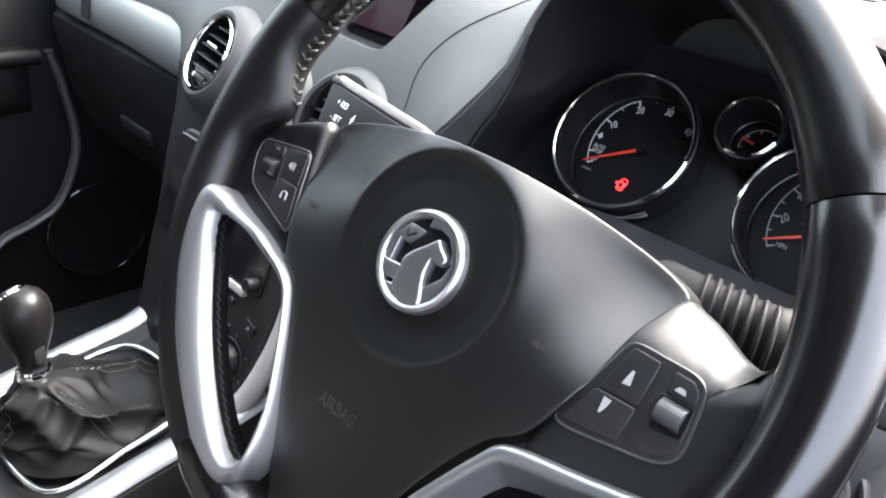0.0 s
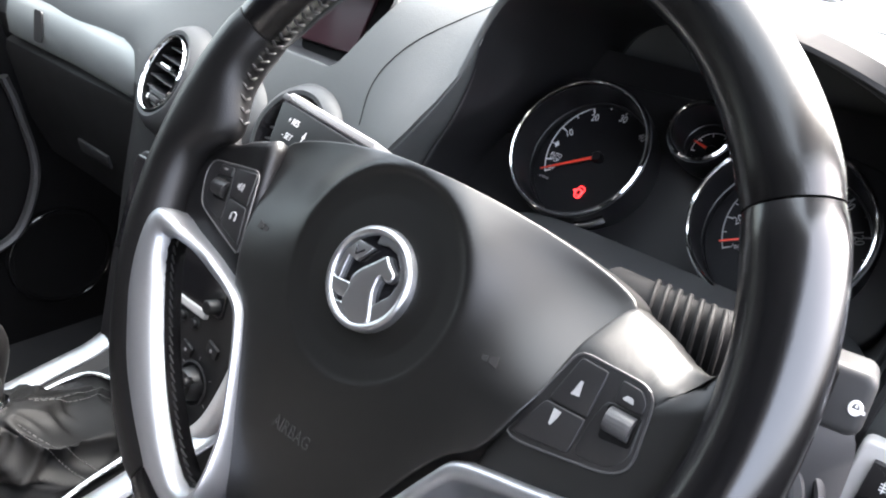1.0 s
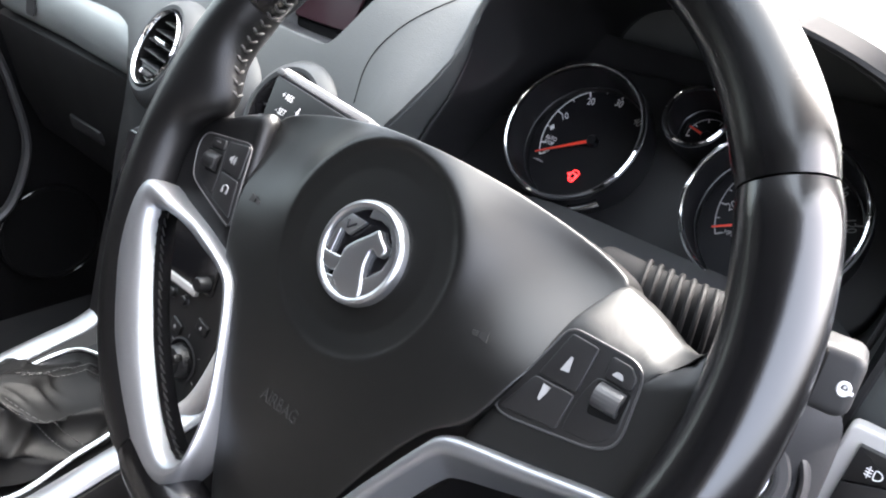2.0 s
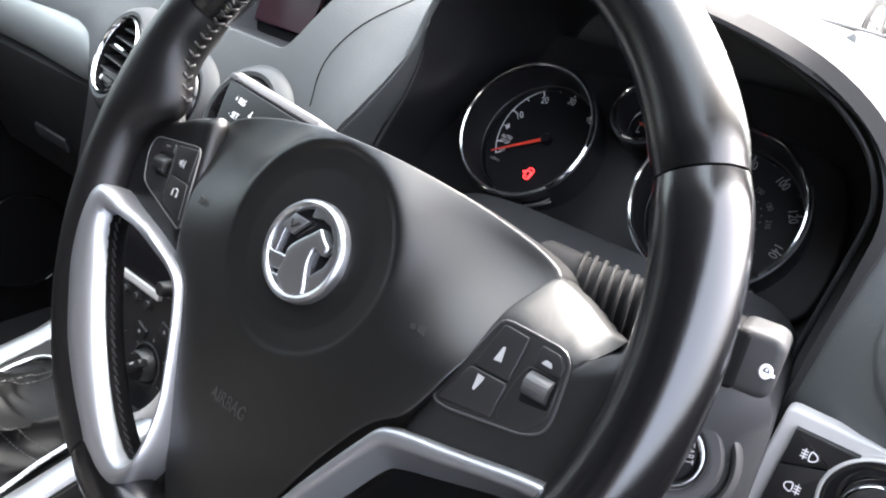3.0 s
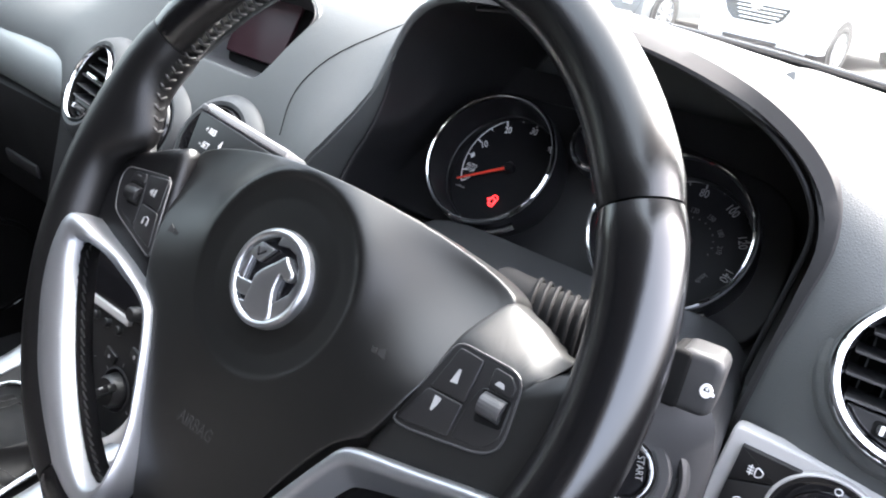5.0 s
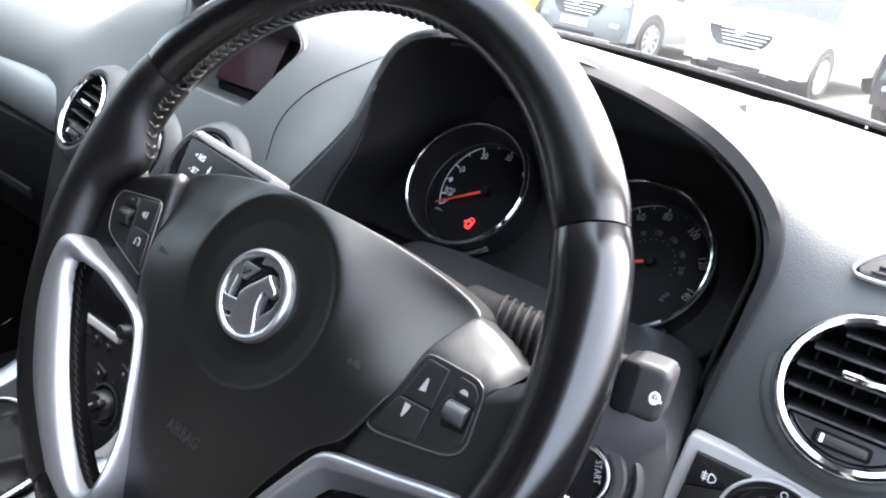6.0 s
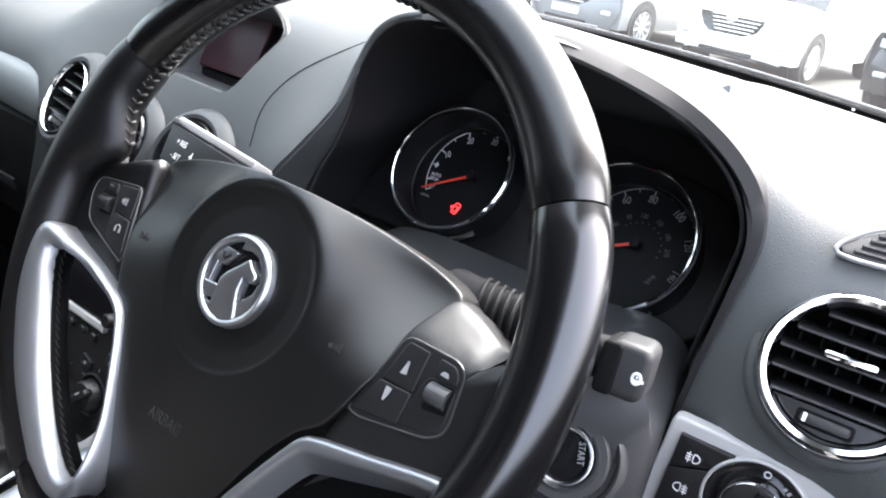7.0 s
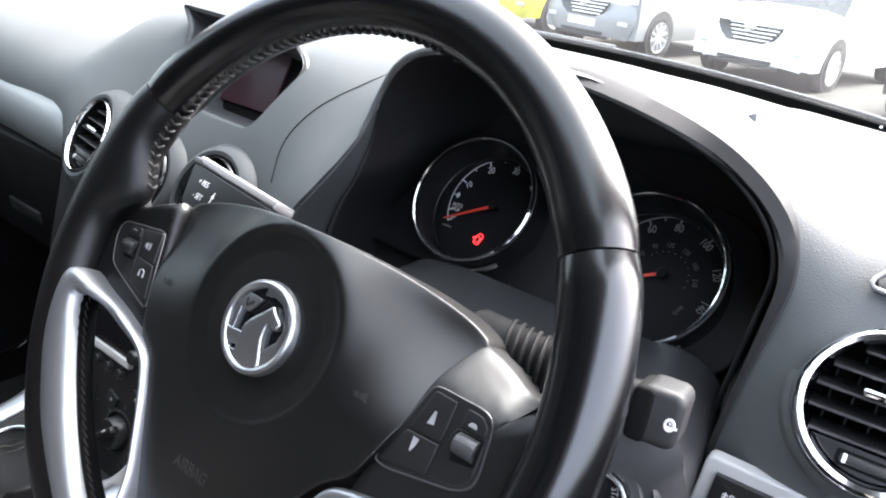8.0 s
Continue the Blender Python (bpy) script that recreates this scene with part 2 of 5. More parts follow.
REDGLOW = glowing("red_warning_light", (1.0, 0.03, 0.03), 0.25)
RECESS = material("grey_recess_plastic", (0.06, 0.06, 0.062), 0.5, scale=1200, bump=0.1)
SCREEN = material("dark_red_screen", (0.035, 0.012, 0.016), 0.38, vary=0.15)
RUBBER = material("black_rubber", (0.018, 0.018, 0.018), 0.7, scale=900, bump=0.2)
CARPET = material("black_carpet", (0.012, 0.012, 0.013), 0.95, scale=1200, bump=0.6)
HEADLINER = material("grey_headliner_cloth", (0.11, 0.11, 0.109), 0.9, scale=900, bump=0.3)
SEATCLOTH = material("black_seat_leather", (0.025, 0.025, 0.026), 0.5, scale=500, bump=0.3, kind="leather")
ORANGE = material("orange_print", (0.8, 0.25, 0.03), 0.6)
BODYPAINT = material("silver_body_paint", (0.5, 0.51, 0.52), 0.3, metal=0.5, vary=0.02)
ASPHALT = material("worn_asphalt", (0.048, 0.047, 0.043), 0.95, spec=0.1, scale=60, bump=0.5, vary=0.25)
WHITEPAINT = material("white_car_paint", (0.82, 0.81, 0.79), 0.25, coat=0.6, vary=0.02)
GREYPAINT = material("grey_car_paint", (0.20, 0.205, 0.205), 0.25, coat=0.6, vary=0.04)
YELLOWPAINT = material("yellow_car_paint", (0.6, 0.55, 0.05), 0.25, coat=0.6, vary=0.04)
DARKPAINT = material("dark_car_paint", (0.02, 0.021, 0.022), 0.25, coat=0.6, vary=0.04)
TYRE = material("tyre_rubber", (0.012, 0.012, 0.012), 0.8, scale=200, bump=0.3)
ALLOY = material("alloy_wheel", (0.6, 0.6, 0.61), 0.35, metal=0.8)
CARGLASS = material("dark_car_glass", (0.02, 0.025, 0.025), 0.05, vary=0.05)
LAMPGLASS = material("headlamp_glass", (0.5, 0.52, 0.54), 0.08, coat=0.5, vary=0.1)
PANE = clear_glass("clear_windscreen_glass", (0.74, 0.79, 0.77), mirror=0.05, haze=0.007)
TINTED = clear_glass("green_tinted_glass", (0.60, 0.645, 0.58))


# ---- dashboard ----
# the dash in sections across the car, keyed by x: (y, z) from the windscreen's foot over the brow,
# down the face and under to the knee; the second point of each lies at y = 0.50
BROW = {
    0.42: ((0.7, 1.06), 1.07, (0.3, 1.066)),
    0.3: ((0.72, 1.051), 1.075, (0.3, 1.075)),
    0.24: ((0.73, 1.05), 1.08, (0.3, 1.088)),
    0.2: ((0.75, 1.049), 1.086, (0.3, 1.099)),
    0.12: ((0.77, 1.049), 1.095, (0.3, 1.122)),
    0.02: ((0.8, 1.053), 1.098, (0.3, 1.132)),
    -0.07: ((0.825, 1.055), 1.099, (0.3, 1.13)),
    -0.12: ((0.835, 1.055), 1.099, (0.32, 1.122)),
    -0.2: ((0.86, 1.055), 1.1, (0.325, 1.117)),
    -0.36: ((0.885, 1.055), 1.098, (0.33, 1.116)),
    -0.51: ((0.86, 1.065), 1.092, (0.31, 1.098)),
    -0.58: ((0.84, 1.065), 1.085, (0.31, 1.068)),
    -0.75: ((0.79, 1.065), 1.08, (0.31, 1.06)),
    -1.04: ((0.72, 1.062), 1.075, (0.31, 1.055)),
}
FACE = {
    0.42: ((0.24, 1.052), (0.2, 1.022), (0.174, 0.974)),
    0.3: ((0.235, 1.06), (0.197, 1.029), (0.172, 0.977)),
    0.24: ((0.23, 1.071), (0.197, 1.038), (0.176, 0.982)),
    0.2: ((0.232, 1.091), (0.206, 1.068), (0.193, 1.0)),
    0.12: ((0.212, 1.127), (0.198, 1.105), (0.195, 1.01)),
    0.02: ((0.212, 1.141), (0.198, 1.115), (0.195, 1.01)),
    -0.07: ((0.218, 1.132), (0.2, 1.105), (0.19, 1.01)),
    -0.12: ((0.246, 1.102), (0.205, 1.066), (0.155, 1.0)),
    -0.2: ((0.244, 1.097), (0.197, 1.045), (0.166, 0.985)),
    -0.36: ((0.25, 1.106), (0.198, 1.035), (0.162, 0.975)),
    -0.51: ((0.235, 1.07), (0.195, 1.025), (0.165, 0.98)),
    -0.58: ((0.225, 1.036), (0.195, 1.005), (0.182, 0.975)),
    -0.75: ((0.232, 1.034), (0.202, 1.005), (0.19, 0.975)),
    -1.04: ((0.24, 1.03), (0.215, 1.0), (0.205, 0.97)),
}
KNEE = {
    0.42: ((0.172, 0.93), (0.19, 0.85), (0.23, 0.7)),
    0.3: ((0.17, 0.93), (0.185, 0.85), (0.22, 0.7)),
    0.24: ((0.172, 0.93), (0.185, 0.85), (0.22, 0.7)),
    0.2: ((0.188, 0.93), (0.19, 0.85), (0.22, 0.7)),
    0.12: ((0.195, 0.93), (0.2, 0.85), (0.22, 0.7)),
    0.02: ((0.195, 0.93), (0.2, 0.85), (0.22, 0.7)),
    -0.07: ((0.19, 0.93), (0.195, 0.85), (0.22, 0.7)),
    -0.12: ((0.145, 0.93), (0.14, 0.85), (0.15, 0.68)),
    -0.2: ((0.145, 0.93), (0.118, 0.84), (0.085, 0.67)),
    -0.36: ((0.142, 0.925), (0.112, 0.84), (0.085, 0.67)),
    -0.51: ((0.15, 0.93), (0.13, 0.85), (0.11, 0.67)),
    -0.58: ((0.182, 0.925), (0.205, 0.85), (0.27, 0.68)),
    -0.75: ((0.19, 0.92), (0.212, 0.85), (0.28, 0.68)),
    -1.04: ((0.205, 0.915), (0.225, 0.85), (0.29, 0.68)),
}
SECTIONS = {x: (foot, (0.50, mid), back) + FACE[x] + KNEE[x] for x, (foot, mid, back) in BROW.items()}


def dash_section(x):
    keys = sorted(SECTIONS)
    P = np.array([SECTIONS[k] for k in keys])
    slope = np.gradient(P, keys, axis=0)
    i = min(max(np.searchsorted(keys, x) - 1, 0), len(keys) - 2)
    h = keys[i + 1] - keys[i]
    s = (x - keys[i]) / h
    row = (2 * s ** 3 - 3 * s * s + 1) * P[i] + (s ** 3 - 2 * s * s + s) * h * slope[i] + (3 * s * s - 2 * s ** 3) * P[i + 1] + (s ** 3 - s * s) * h * slope[i + 1]
    return spline(row, 46)


rings = []
for x in np.r_[np.linspace(-1.04, -0.6, 18), np.linspace(-0.585, 0.30, 75), np.linspace(0.312, 0.42, 8)]:
    sec = dash_section(x)
    back = [(0.42, 0.68), (0.95, 0.68)]
    rings.append([(x, y, z) for y, z in list(map(tuple, sec)) + back])
dashboard = thing("dashboard", Matrix(), "grey grained soft-touch dashboard below the windscreen", "dashboard")
dash_skin = part("dash_skin", loft(rings), SOFTDASH, dashboard)

# bell-shaped mouth of the instrument hood, x and z
MOUTH = [(-0.170, 0.900), (-0.164, 0.953), (-0.151, 0.984), (-0.133, 1.0145), (-0.119, 1.048), (-0.110, 1.085), (-0.094, 1.112), (-0.068, 1.127), (-0.02, 1.134), (0.035, 1.134),
         (0.085, 1.129), (0.132, 1.118), (0.172, 1.100), (0.199, 1.077), (0.2115, 1.050), (0.2100, 1.018), (0.2055, 0.980), (0.2005, 0.930), (0.1975, 0.900)]
mouth = spline(MOUTH, 90)

VENT_R, VENT_C = frame_at((0.2800, 0.1770, 1.0045), 28, 4), frame_at((-0.255, 0.149, 0.972), 30, 0)
VENT_M, VENT_L = frame_at((-0.354, 0.146, 0.964), 30, 0), frame_at((-0.4505, 0.150, 0.980), 30, -10)
DISPLAY = frame_at((-0.36, 0.222, 1.062), 28)
display_outline = fillet([(-0.018, -0.043), (0.106, -0.046), (0.117, -0.0346), (0.1424, 0.0218), (0.1335, 0.0336), (0.1115, 0.0460), (0.0896, 0.0506), (-0.058, 0.054), (-0.034, 0.036)], 0.010, 6)


def hood_ring(y, back=0.0):
    """The mouth's outline at depth y, narrowing and sinking towards the dials."""
    k = 1 - max(0.0, y - 0.205) * 1.5 - back
    return [(0.01 + (x - 0.01) * (1 - max(0.0, y - 0.205) * 0.35 - back), y, 1.0 + (z - 1.0) * k) for x, z in mouth]


def chamfered(y, grow):
    """The mouth's outline at depth y, widened along the top and the door side only."""
    row = []
    for x, yy, z in hood_ring(y):
        w = min(1.0, max(0.0, (x + 0.075) / 0.05)) * min(1.0, max(0.0, (z - 0.99) / 0.12))
        row.append((0.01 + (x - 0.01) * (1 + grow * w), yy, 1.0 + (z - 1.0) * (1 + grow * w)))
    return row


cutters = [new("cutter", finish("cutter", loft([chamfered(0.02, 0.034), chamfered(0.215, 0.034), chamfered(0.236, 0.0), hood_ring(0.26), hood_ring(0.32), hood_ring(0.41)]), BINNACLE))]
for m, r in ((VENT_R, 0.0420), (VENT_C, 0.0360), (VENT_M, 0.0370), (VENT_L, 0.0390)):
    c = new("cutter", finish("cutter", prism(ringcircle(0, 0, r), -0.06, 0.08), BINNACLE))
    c.matrix_world = m
    cutters.append(c)
c = new("cutter", finish("cutter", prism(display_outline, -0.055, 0.12), BINNACLE))
c.matrix_world = DISPLAY
cutters.append(c)
cut(dash_skin, cutters)

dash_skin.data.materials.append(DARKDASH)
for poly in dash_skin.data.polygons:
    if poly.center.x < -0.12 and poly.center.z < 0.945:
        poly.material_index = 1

# rounded lip round the mouth and the dark funnel inside it
def front_y(x, z):
    """Depth of the dash's front at that width and height."""
    sec = dash_section(x)
    sec = sec[int(np.argmax(sec[:, 1])):]
    return min(0.206, float(np.interp(-z, -sec[:, 1], sec[:, 0])) + 0.004)


lip_y = np.array([front_y(x, z) for x, z in mouth])
lip_y = np.convolve(np.r_[[lip_y[0]] * 4, lip_y, [lip_y[-1]] * 4], np.ones(9) / 9, "valid")
lip = [(x, y, z) for (x, z), y in zip(mouth, lip_y)]
cutoff = next(i for i, p in enumerate(lip) if p[0] > -0.055)
part("hood_lip", sweep([(x - 0.002 * (1 - i / cutoff), y + 0.002, z) for i, (x, y, z) in enumerate(lip[:cutoff + 1])], [0.0024 + 0.0016 * max(0.0, (i / cutoff - 0.5) / 0.5) ** 2 for i in range(cutoff + 1)], 14), SOFTDASH, dashboard, "grey grained lip of the instrument hood")


def on_front(x, z):
    """Point of the dash's front or brow at that width and height, a hair proud of it."""
    sec = dash_section(x)
    sec = sec[int(np.argmax(sec[:, 1])):]
    return x, float(np.interp(-z, -sec[:, 1], sec[:, 0])) - 0.0014, min(z, float(sec[0, 1]) + 0.0012)


bevel_rows = []
for k0, k1, dy in ((0.010, 0.041, None), (0.004, 0.033, 0.0030), (-0.004, -0.012, -0.0020), (-0.006, -0.015, -0.0016), (-0.010, -0.024, 0.004), (-0.012, -0.028, 0.024)):
    row = []
    for x, y, z in lip[cutoff - 3:]:
        w = min(1.0, max(0.0, (z - 0.99) / 0.12)) * min(1.0, max(0.0, (x + 0.065) / 0.05))
        k = 1 + k0 + (k1 - k0) * w
        x, z = 0.01 + (x - 0.01) * k, 1.0 + (z - 1.0) * k
        row.append(on_front(x, z) if dy is None else (x, min(y + dy, on_front(x, z)[1] - 0.0010), z))
    bevel_rows.append(row)
part("hood_lip", loft(bevel_rows, False, caps=False), HOODLIP, dashboard, "darker grey grained bevel of the instrument hood", angle=24)
part("lip_edge", sweep([(0.01 + (x - 0.01) * 0.945, 0.216, 1.0 + (z - 1.0) * 0.945) for x, z in mouth[cutoff:]], 0.0018, 8), BINNACLE, dashboard, "black inner edge of the hood")
inner_strip = [[(0.01 + (x - 0.01) * k, 0.2085 + (y - 0.2085) * f, 1.0 + (z - 1.0) * k) for (x, z), f in zip(mouth[4:cutoff - 8], np.linspace(1, 0, cutoff - 12) ** 0.7) for k in (1 - c * f - 0.008,)] for c, y in ((0.002, 0.2130), (0.006, 0.2090), (0.010, 0.2083), (0.017, 0.2090), (0.020, 0.2130))]
part("inner_strip", loft(inner_strip, False, caps=False), STALKGREY, dashboard, "narrow satin grey strip inside the hood")
SEAM = [(-0.094, 0.202, 1.1185), (-0.128, 0.2045, 1.1005), (-0.152, 0.2045, 1.0845), (-0.176, 0.2035, 1.0655), (-0.189, 0.1965, 1.0495), (-0.1965, 0.1885, 1.0335), (-0.1975, 0.1800, 1.0190), (-0.193, 0.1725, 0.998)]
SEAM = [(x, y + 0.003, z) for x, y, z in SEAM]
SEAM = [tuple(p) for p in spline(SEAM, 60)]
for i, (x, y, z) in enumerate(SEAM):
    sec = dash_section(x)
    sec = sec[int(np.argmax(sec[:, 1])):]
    SEAM[i] = (x, float(np.interp(-z, -sec[:, 1], sec[:, 0])) - 0.0003, z)
part("panel_joint", sweep(SEAM, 0.0005, 6), DEEPBLACK, dashboard, "thin dark joint between two dash panels")

# shading sheet and small wedge at the end of the defroster ledge
def dash_z(x, y):
    sec = dash_section(x)
    k = int(np.argmax(sec[:, 0] < 0.215)) or len(sec)
    return float(np.interp(-y, -sec[:k, 0], sec[:k, 1]))


ledge = spline([(0.1520, 0.2815), (0.1711, 0.2900), (0.1926, 0.3112), (0.2151, 0.366), (0.2284, 0.4647), (0.236, 0.56), (0.242, 0.70)], 40)
inner = spline([(0.1500, 0.2835), (0.1400, 0.312), (0.1310, 0.370), (0.1280, 0.47), (0.130, 0.58), (0.136, 0.72)], 40)
# darker sheet over the dash skin paints the ledge's soft shading
shade_rows = [[(x0 + (x1 - x0) * k, y0 + (y1 - y0) * k, dash_z(x0 + (x1 - x0) * k, y0 + (y1 - y0) * k) + 0.0022 - 0.0030 * (k in (0.0, 1.0))) for k in (0.0, 0.04, 0.2, 0.4, 0.6, 0.8, 0.96, 1.0)] for (x0, y0), (x1, y1) in zip(inner[5:], ledge[5:])]
shade_rows = [[(x, y, z - 0.0035) for x, y, z in shade_rows[0]]] + shade_rows[1:]
part("ledge_shading", loft(shade_rows, False, caps=False), LEDGE_SHADE, dashboard, "thin darker sheet painting the shading of the defroster ledge")
z0 = dash_z(0.146, 0.292)
part("ledge_wedge", loft([[(0.1395, 0.289, z0 - 0.001), (0.1520, 0.2815, z0 - 0.003), (0.1500, 0.304, z0 - 0.003)], [(0.1470, 0.2895, z0 + 0.0040), (0.1495, 0.2880, z0 + 0.0038), (0.1492, 0.297, z0 + 0.0034)]]), SOFTDASH, dashboard, "small grey wedge at the end of the ledge", angle=20)

# ---- instrument cluster ----
GAUGES = frame_at((-0.054, 0.307, 0.981), 35)
cluster = thing("instrument_cluster", GAUGES, "black instrument cluster with two large chrome-ringed dials, ignition off", "instrument cluster")
inv = GAUGES.inverted()
funnel = [[inv @ Vector(p) for p in hood_ring(y, 0.012)] for y in (0.207, 0.24, 0.28, 0.32, 0.37, 0.40)]
part("funnel", loft(funnel, False, caps=False), BINNACLE, cluster, "matt black inside of the hood")
part("back_plate", prism([(-0.15, -0.16), (0.25, -0.16), (0.25, 0.105), (-0.15, 0.105)], -0.02, -0.012), BINNACLE, cluster)
part("front_mask", prism(fillet([(-0.135, -0.062), (-0.12, 0.02), (-0.06, 0.07), (0.08, 0.078), (0.22, 0.06), (0.24, 0.0), (0.235, -0.062)], 0.03, 6), -0.011, 0.004, 0.003), BINNACLE, cluster)


def gauge(cx, cy, r, depth, name, label, shift=(0.0, 0.0)):
    """A deep cup with a chrome ring at its mouth and the dial at its foot; shift: the ring's centre from the dial's."""
    off = pose(*shift, 0)
    g = part(name, moved(lathe([(r + 0.001, 0.0), (r + 0.0045, depth * 0.6), (r + 0.004, depth - 0.003), (r - 0.0005, depth - 0.003), (r - 0.0012, 0.014), (r - 0.0016, 0.0125), (r - 0.0024, 0.012), (r - 0.0026, 0.005)], 96), off), GAUGECUP, cluster, label, m=pose(cx, cy, 0))
    part("chrome_ring", moved(lathe([(r + 0.0001, depth - 0.0012), (r + 0.0004, depth - 0.0005), (r + 0.0016, depth), (r + 0.0030, depth - 0.001), (r + 0.0034, depth - 0.004)], 96), off), CHROME, g, "thin chrome ring")
    # chrome arcs added to draw the bright glints below the large dials
    if r > 0.05:
        part("lower_glint", moved(sweep([((r + 0.0078) * math.cos(radians(a)), (r + 0.0078) * math.sin(radians(a)), 0.034) for a in np.linspace(-66, -44, 16)], 0.0034, 8, flat=0.4), off), CHROME, g, "short chrome arc added as a glint below the dial")
        for k, (a0, a1) in enumerate(((-58, -44), (-60, -47), (-56, -50))):
            part("thin_glint", moved(sweep([((r + 0.0190 + 0.0022 * k) * math.cos(radians(a)), (r + 0.0190 + 0.0022 * k) * math.sin(radians(a)), 0.012 - 0.001 * k) for a in np.linspace(a0, a1, 10)], 0.0007, 6), off), CHROME, g, "thin chrome line added as a glint")
    part("dial_face", moved(prism(ringcircle(0, 0, r - 0.003, 64), 0.0045, 0.006), off), DIALFACE, g, "black dial face")
    return g


def ticks(g, cx, cy, r, spans, width, length, mat=PRINT, z=0.0062):
    for a in spans:
        m = pose(cx, cy, z) @ Matrix.Rotation(radians(a), 4, "Z") @ pose(r - length / 2, 0, 0)
        part("tick", box(length, width, 0.0003), mat, g, m=m)


def arcband(g, cx, cy, r, w, a0, a1, mat=PRINT, z=0.0062):
    bm = bmesh.new()
    inner = [(cx + (r - w) * math.cos(radians(a)), cy + (r - w) * math.sin(radians(a)), z) for a in np.linspace(a0, a1, 60)]
    outer = [(cx + r * math.cos(radians(a)), cy + r * math.sin(radians(a)), z) for a in np.linspace(a0, a1, 60)]
    part("scale_arc", loft([inner, outer], False, caps=False, bm=bm), mat, g)


def needle(g, cx, cy, angle, length, tail, z=0.0095):
    bm = prism([(-tail, -0.0014), (length, -0.0005), (length, 0.0005), (-tail, 0.0014)], 0, 0.0012)
    part("needle", bm, NEEDLE, g, "red pointer", m=pose(cx, cy, z) @ Matrix.Rotation(radians(angle), 4, "Z"))
    part("hub", lathe([(0.0, 0.003), (0.0035, 0.003), (0.0045, 0.0015), (0.0045, -0.003)], 24), DIALFACE, g, m=pose(cx, cy, z))


def mark(g, x, y, body, size, turn=0.0, mat=PRINT, z=0.0062, squeeze=0.8):
    text(body, size, mat, g, pose(x, y, z, 0, 0, turn), "numeral" if body.isdigit() else "lettering", squeeze=squeeze)


part("tray_edge", sweep(spline([(-0.128, -0.066, 0.006), (-0.1184, -0.0427, 0.006), (-0.1108, -0.0187, 0.006), (-0.0987, -0.0026, 0.006), (-0.084, 0.004, 0.005)], 30), 0.0016, 8), GAUGECUP, cluster, "rounded black edge beside the dials")
R1 = 0.0538
tach = gauge(0.0, 0.0, R1, 0.045, "rev_counter", "rev counter, chrome-ringed, black dial", (-0.0012, -0.0016))
TC = (0.0015, 0.0055)
def tach_angle(n): return 199 - 3.8 * n
arcband(tach, *TC, 0.047, 0.0009, tach_angle(50), tach_angle(-3.5))
ticks(tach, *TC, 0.047, [tach_angle(n) for n in (0, 10, 20, 30, 40, 50)] + [tach_angle(-3.5)], 0.0011, 0.0055)
ticks(tach, *TC, 0.047, [tach_angle(n) for n in (5, 15, 25, 35, 45)], 0.0007, 0.0035)
for n in (10, 20, 30, 40, 50):
    a = radians(tach_angle(n))
    mark(tach, TC[0] + 0.0375 * math.cos(a), TC[1] + 0.0375 * math.sin(a), str(n), 0.0085, math.degrees(a) - 90 if n > 40 else (math.degrees(a) - 90) * 0.5)
mark(tach, -0.0352, -0.0035, "AUTO", 0.0048)
mark(tach, -0.0352, -0.0078, "STOP", 0.0048)
mark(tach, -0.034, -0.0150, "OFF", 0.0042)
mark(tach, -0.036, -0.0245, "x100/min", 0.0032, mat=GREYPRINT)
part("marker", prism([(-0.0022, 0), (0, 0.003), (0.0022, 0), (0, -0.003)], 0, 0.0003), PRINT, tach, m=pose(-0.0395, 0.0055, 0.0062))
needle(tach, *TC, 211, 0.049, 0.002)
body_line = [(x, y, 0.0004) for x, y in rounded(0.0056, 0.0100, 0.0020, 4)]
part("warning_lamp", join(sweep(body_line, 0.00045, 6, True), box(0.0046, 0.0011, 0.0006, 0, (0, 0.0019, 0.0004)), box(0.0046, 0.0009, 0.0006, 0, (0, -0.0030, 0.0004)), box(0.0012, 0.0040, 0.0005, 0, (0.0016, 0.0, 0.0003)), sweep([(-0.0028, 0.0012, 0.0004), (-0.0056, -0.0012, 0.0004)], 0.0006, 6), sweep([(-0.0056, -0.0012, 0.0004), (-0.0030, -0.0016, 0.0004)], 0.0005, 6)), REDGLOW, tach, "red lit open-door warning lamp", m=pose(0.0005, -0.0262, 0.0062, 0, 0, -14))

speed = gauge(0.157, -0.006, 0.0558, 0.045, "speedometer", "speedometer in mph, chrome-ringed, black dial", (0.0016, -0.0010))
SC = (0.006, 0.0055)
MPH = {0: 213, 20: 184, 40: 155, 60: 126, 80: 95, 100: 58, 120: 20, 140: -20}
arcband(speed, *SC, 0.048, 0.0009, -20, 213, GREYPRINT)
ticks(speed, *SC, 0.048, MPH.values(), 0.0011, 0.0055, GREYPRINT)
ticks(speed, *SC, 0.048, [198, 170, 140, 111, 77, 39, 0], 0.0007, 0.0035, GREYPRINT)
for n, a in MPH.items():
    if n:
        mark(speed, SC[0] + 0.039 * math.cos(radians(a)), SC[1] + 0.039 * math.sin(radians(a)), str(n), 0.0088, (a - 90) * (0.9 if n >= 100 else 0.5), GREYPRINT)
for n, a in {30: 185, 60: 155, 90: 128, 120: 100, 150: 68, 180: 36, 210: 5}.items():
    mark(speed, SC[0] + 0.0245 * math.cos(radians(a)), SC[1] + 0.0245 * math.sin(radians(a)), str(n), 0.0055, (a - 90) * (0.9 if n >= 150 else 0.5), DIMPRINT)
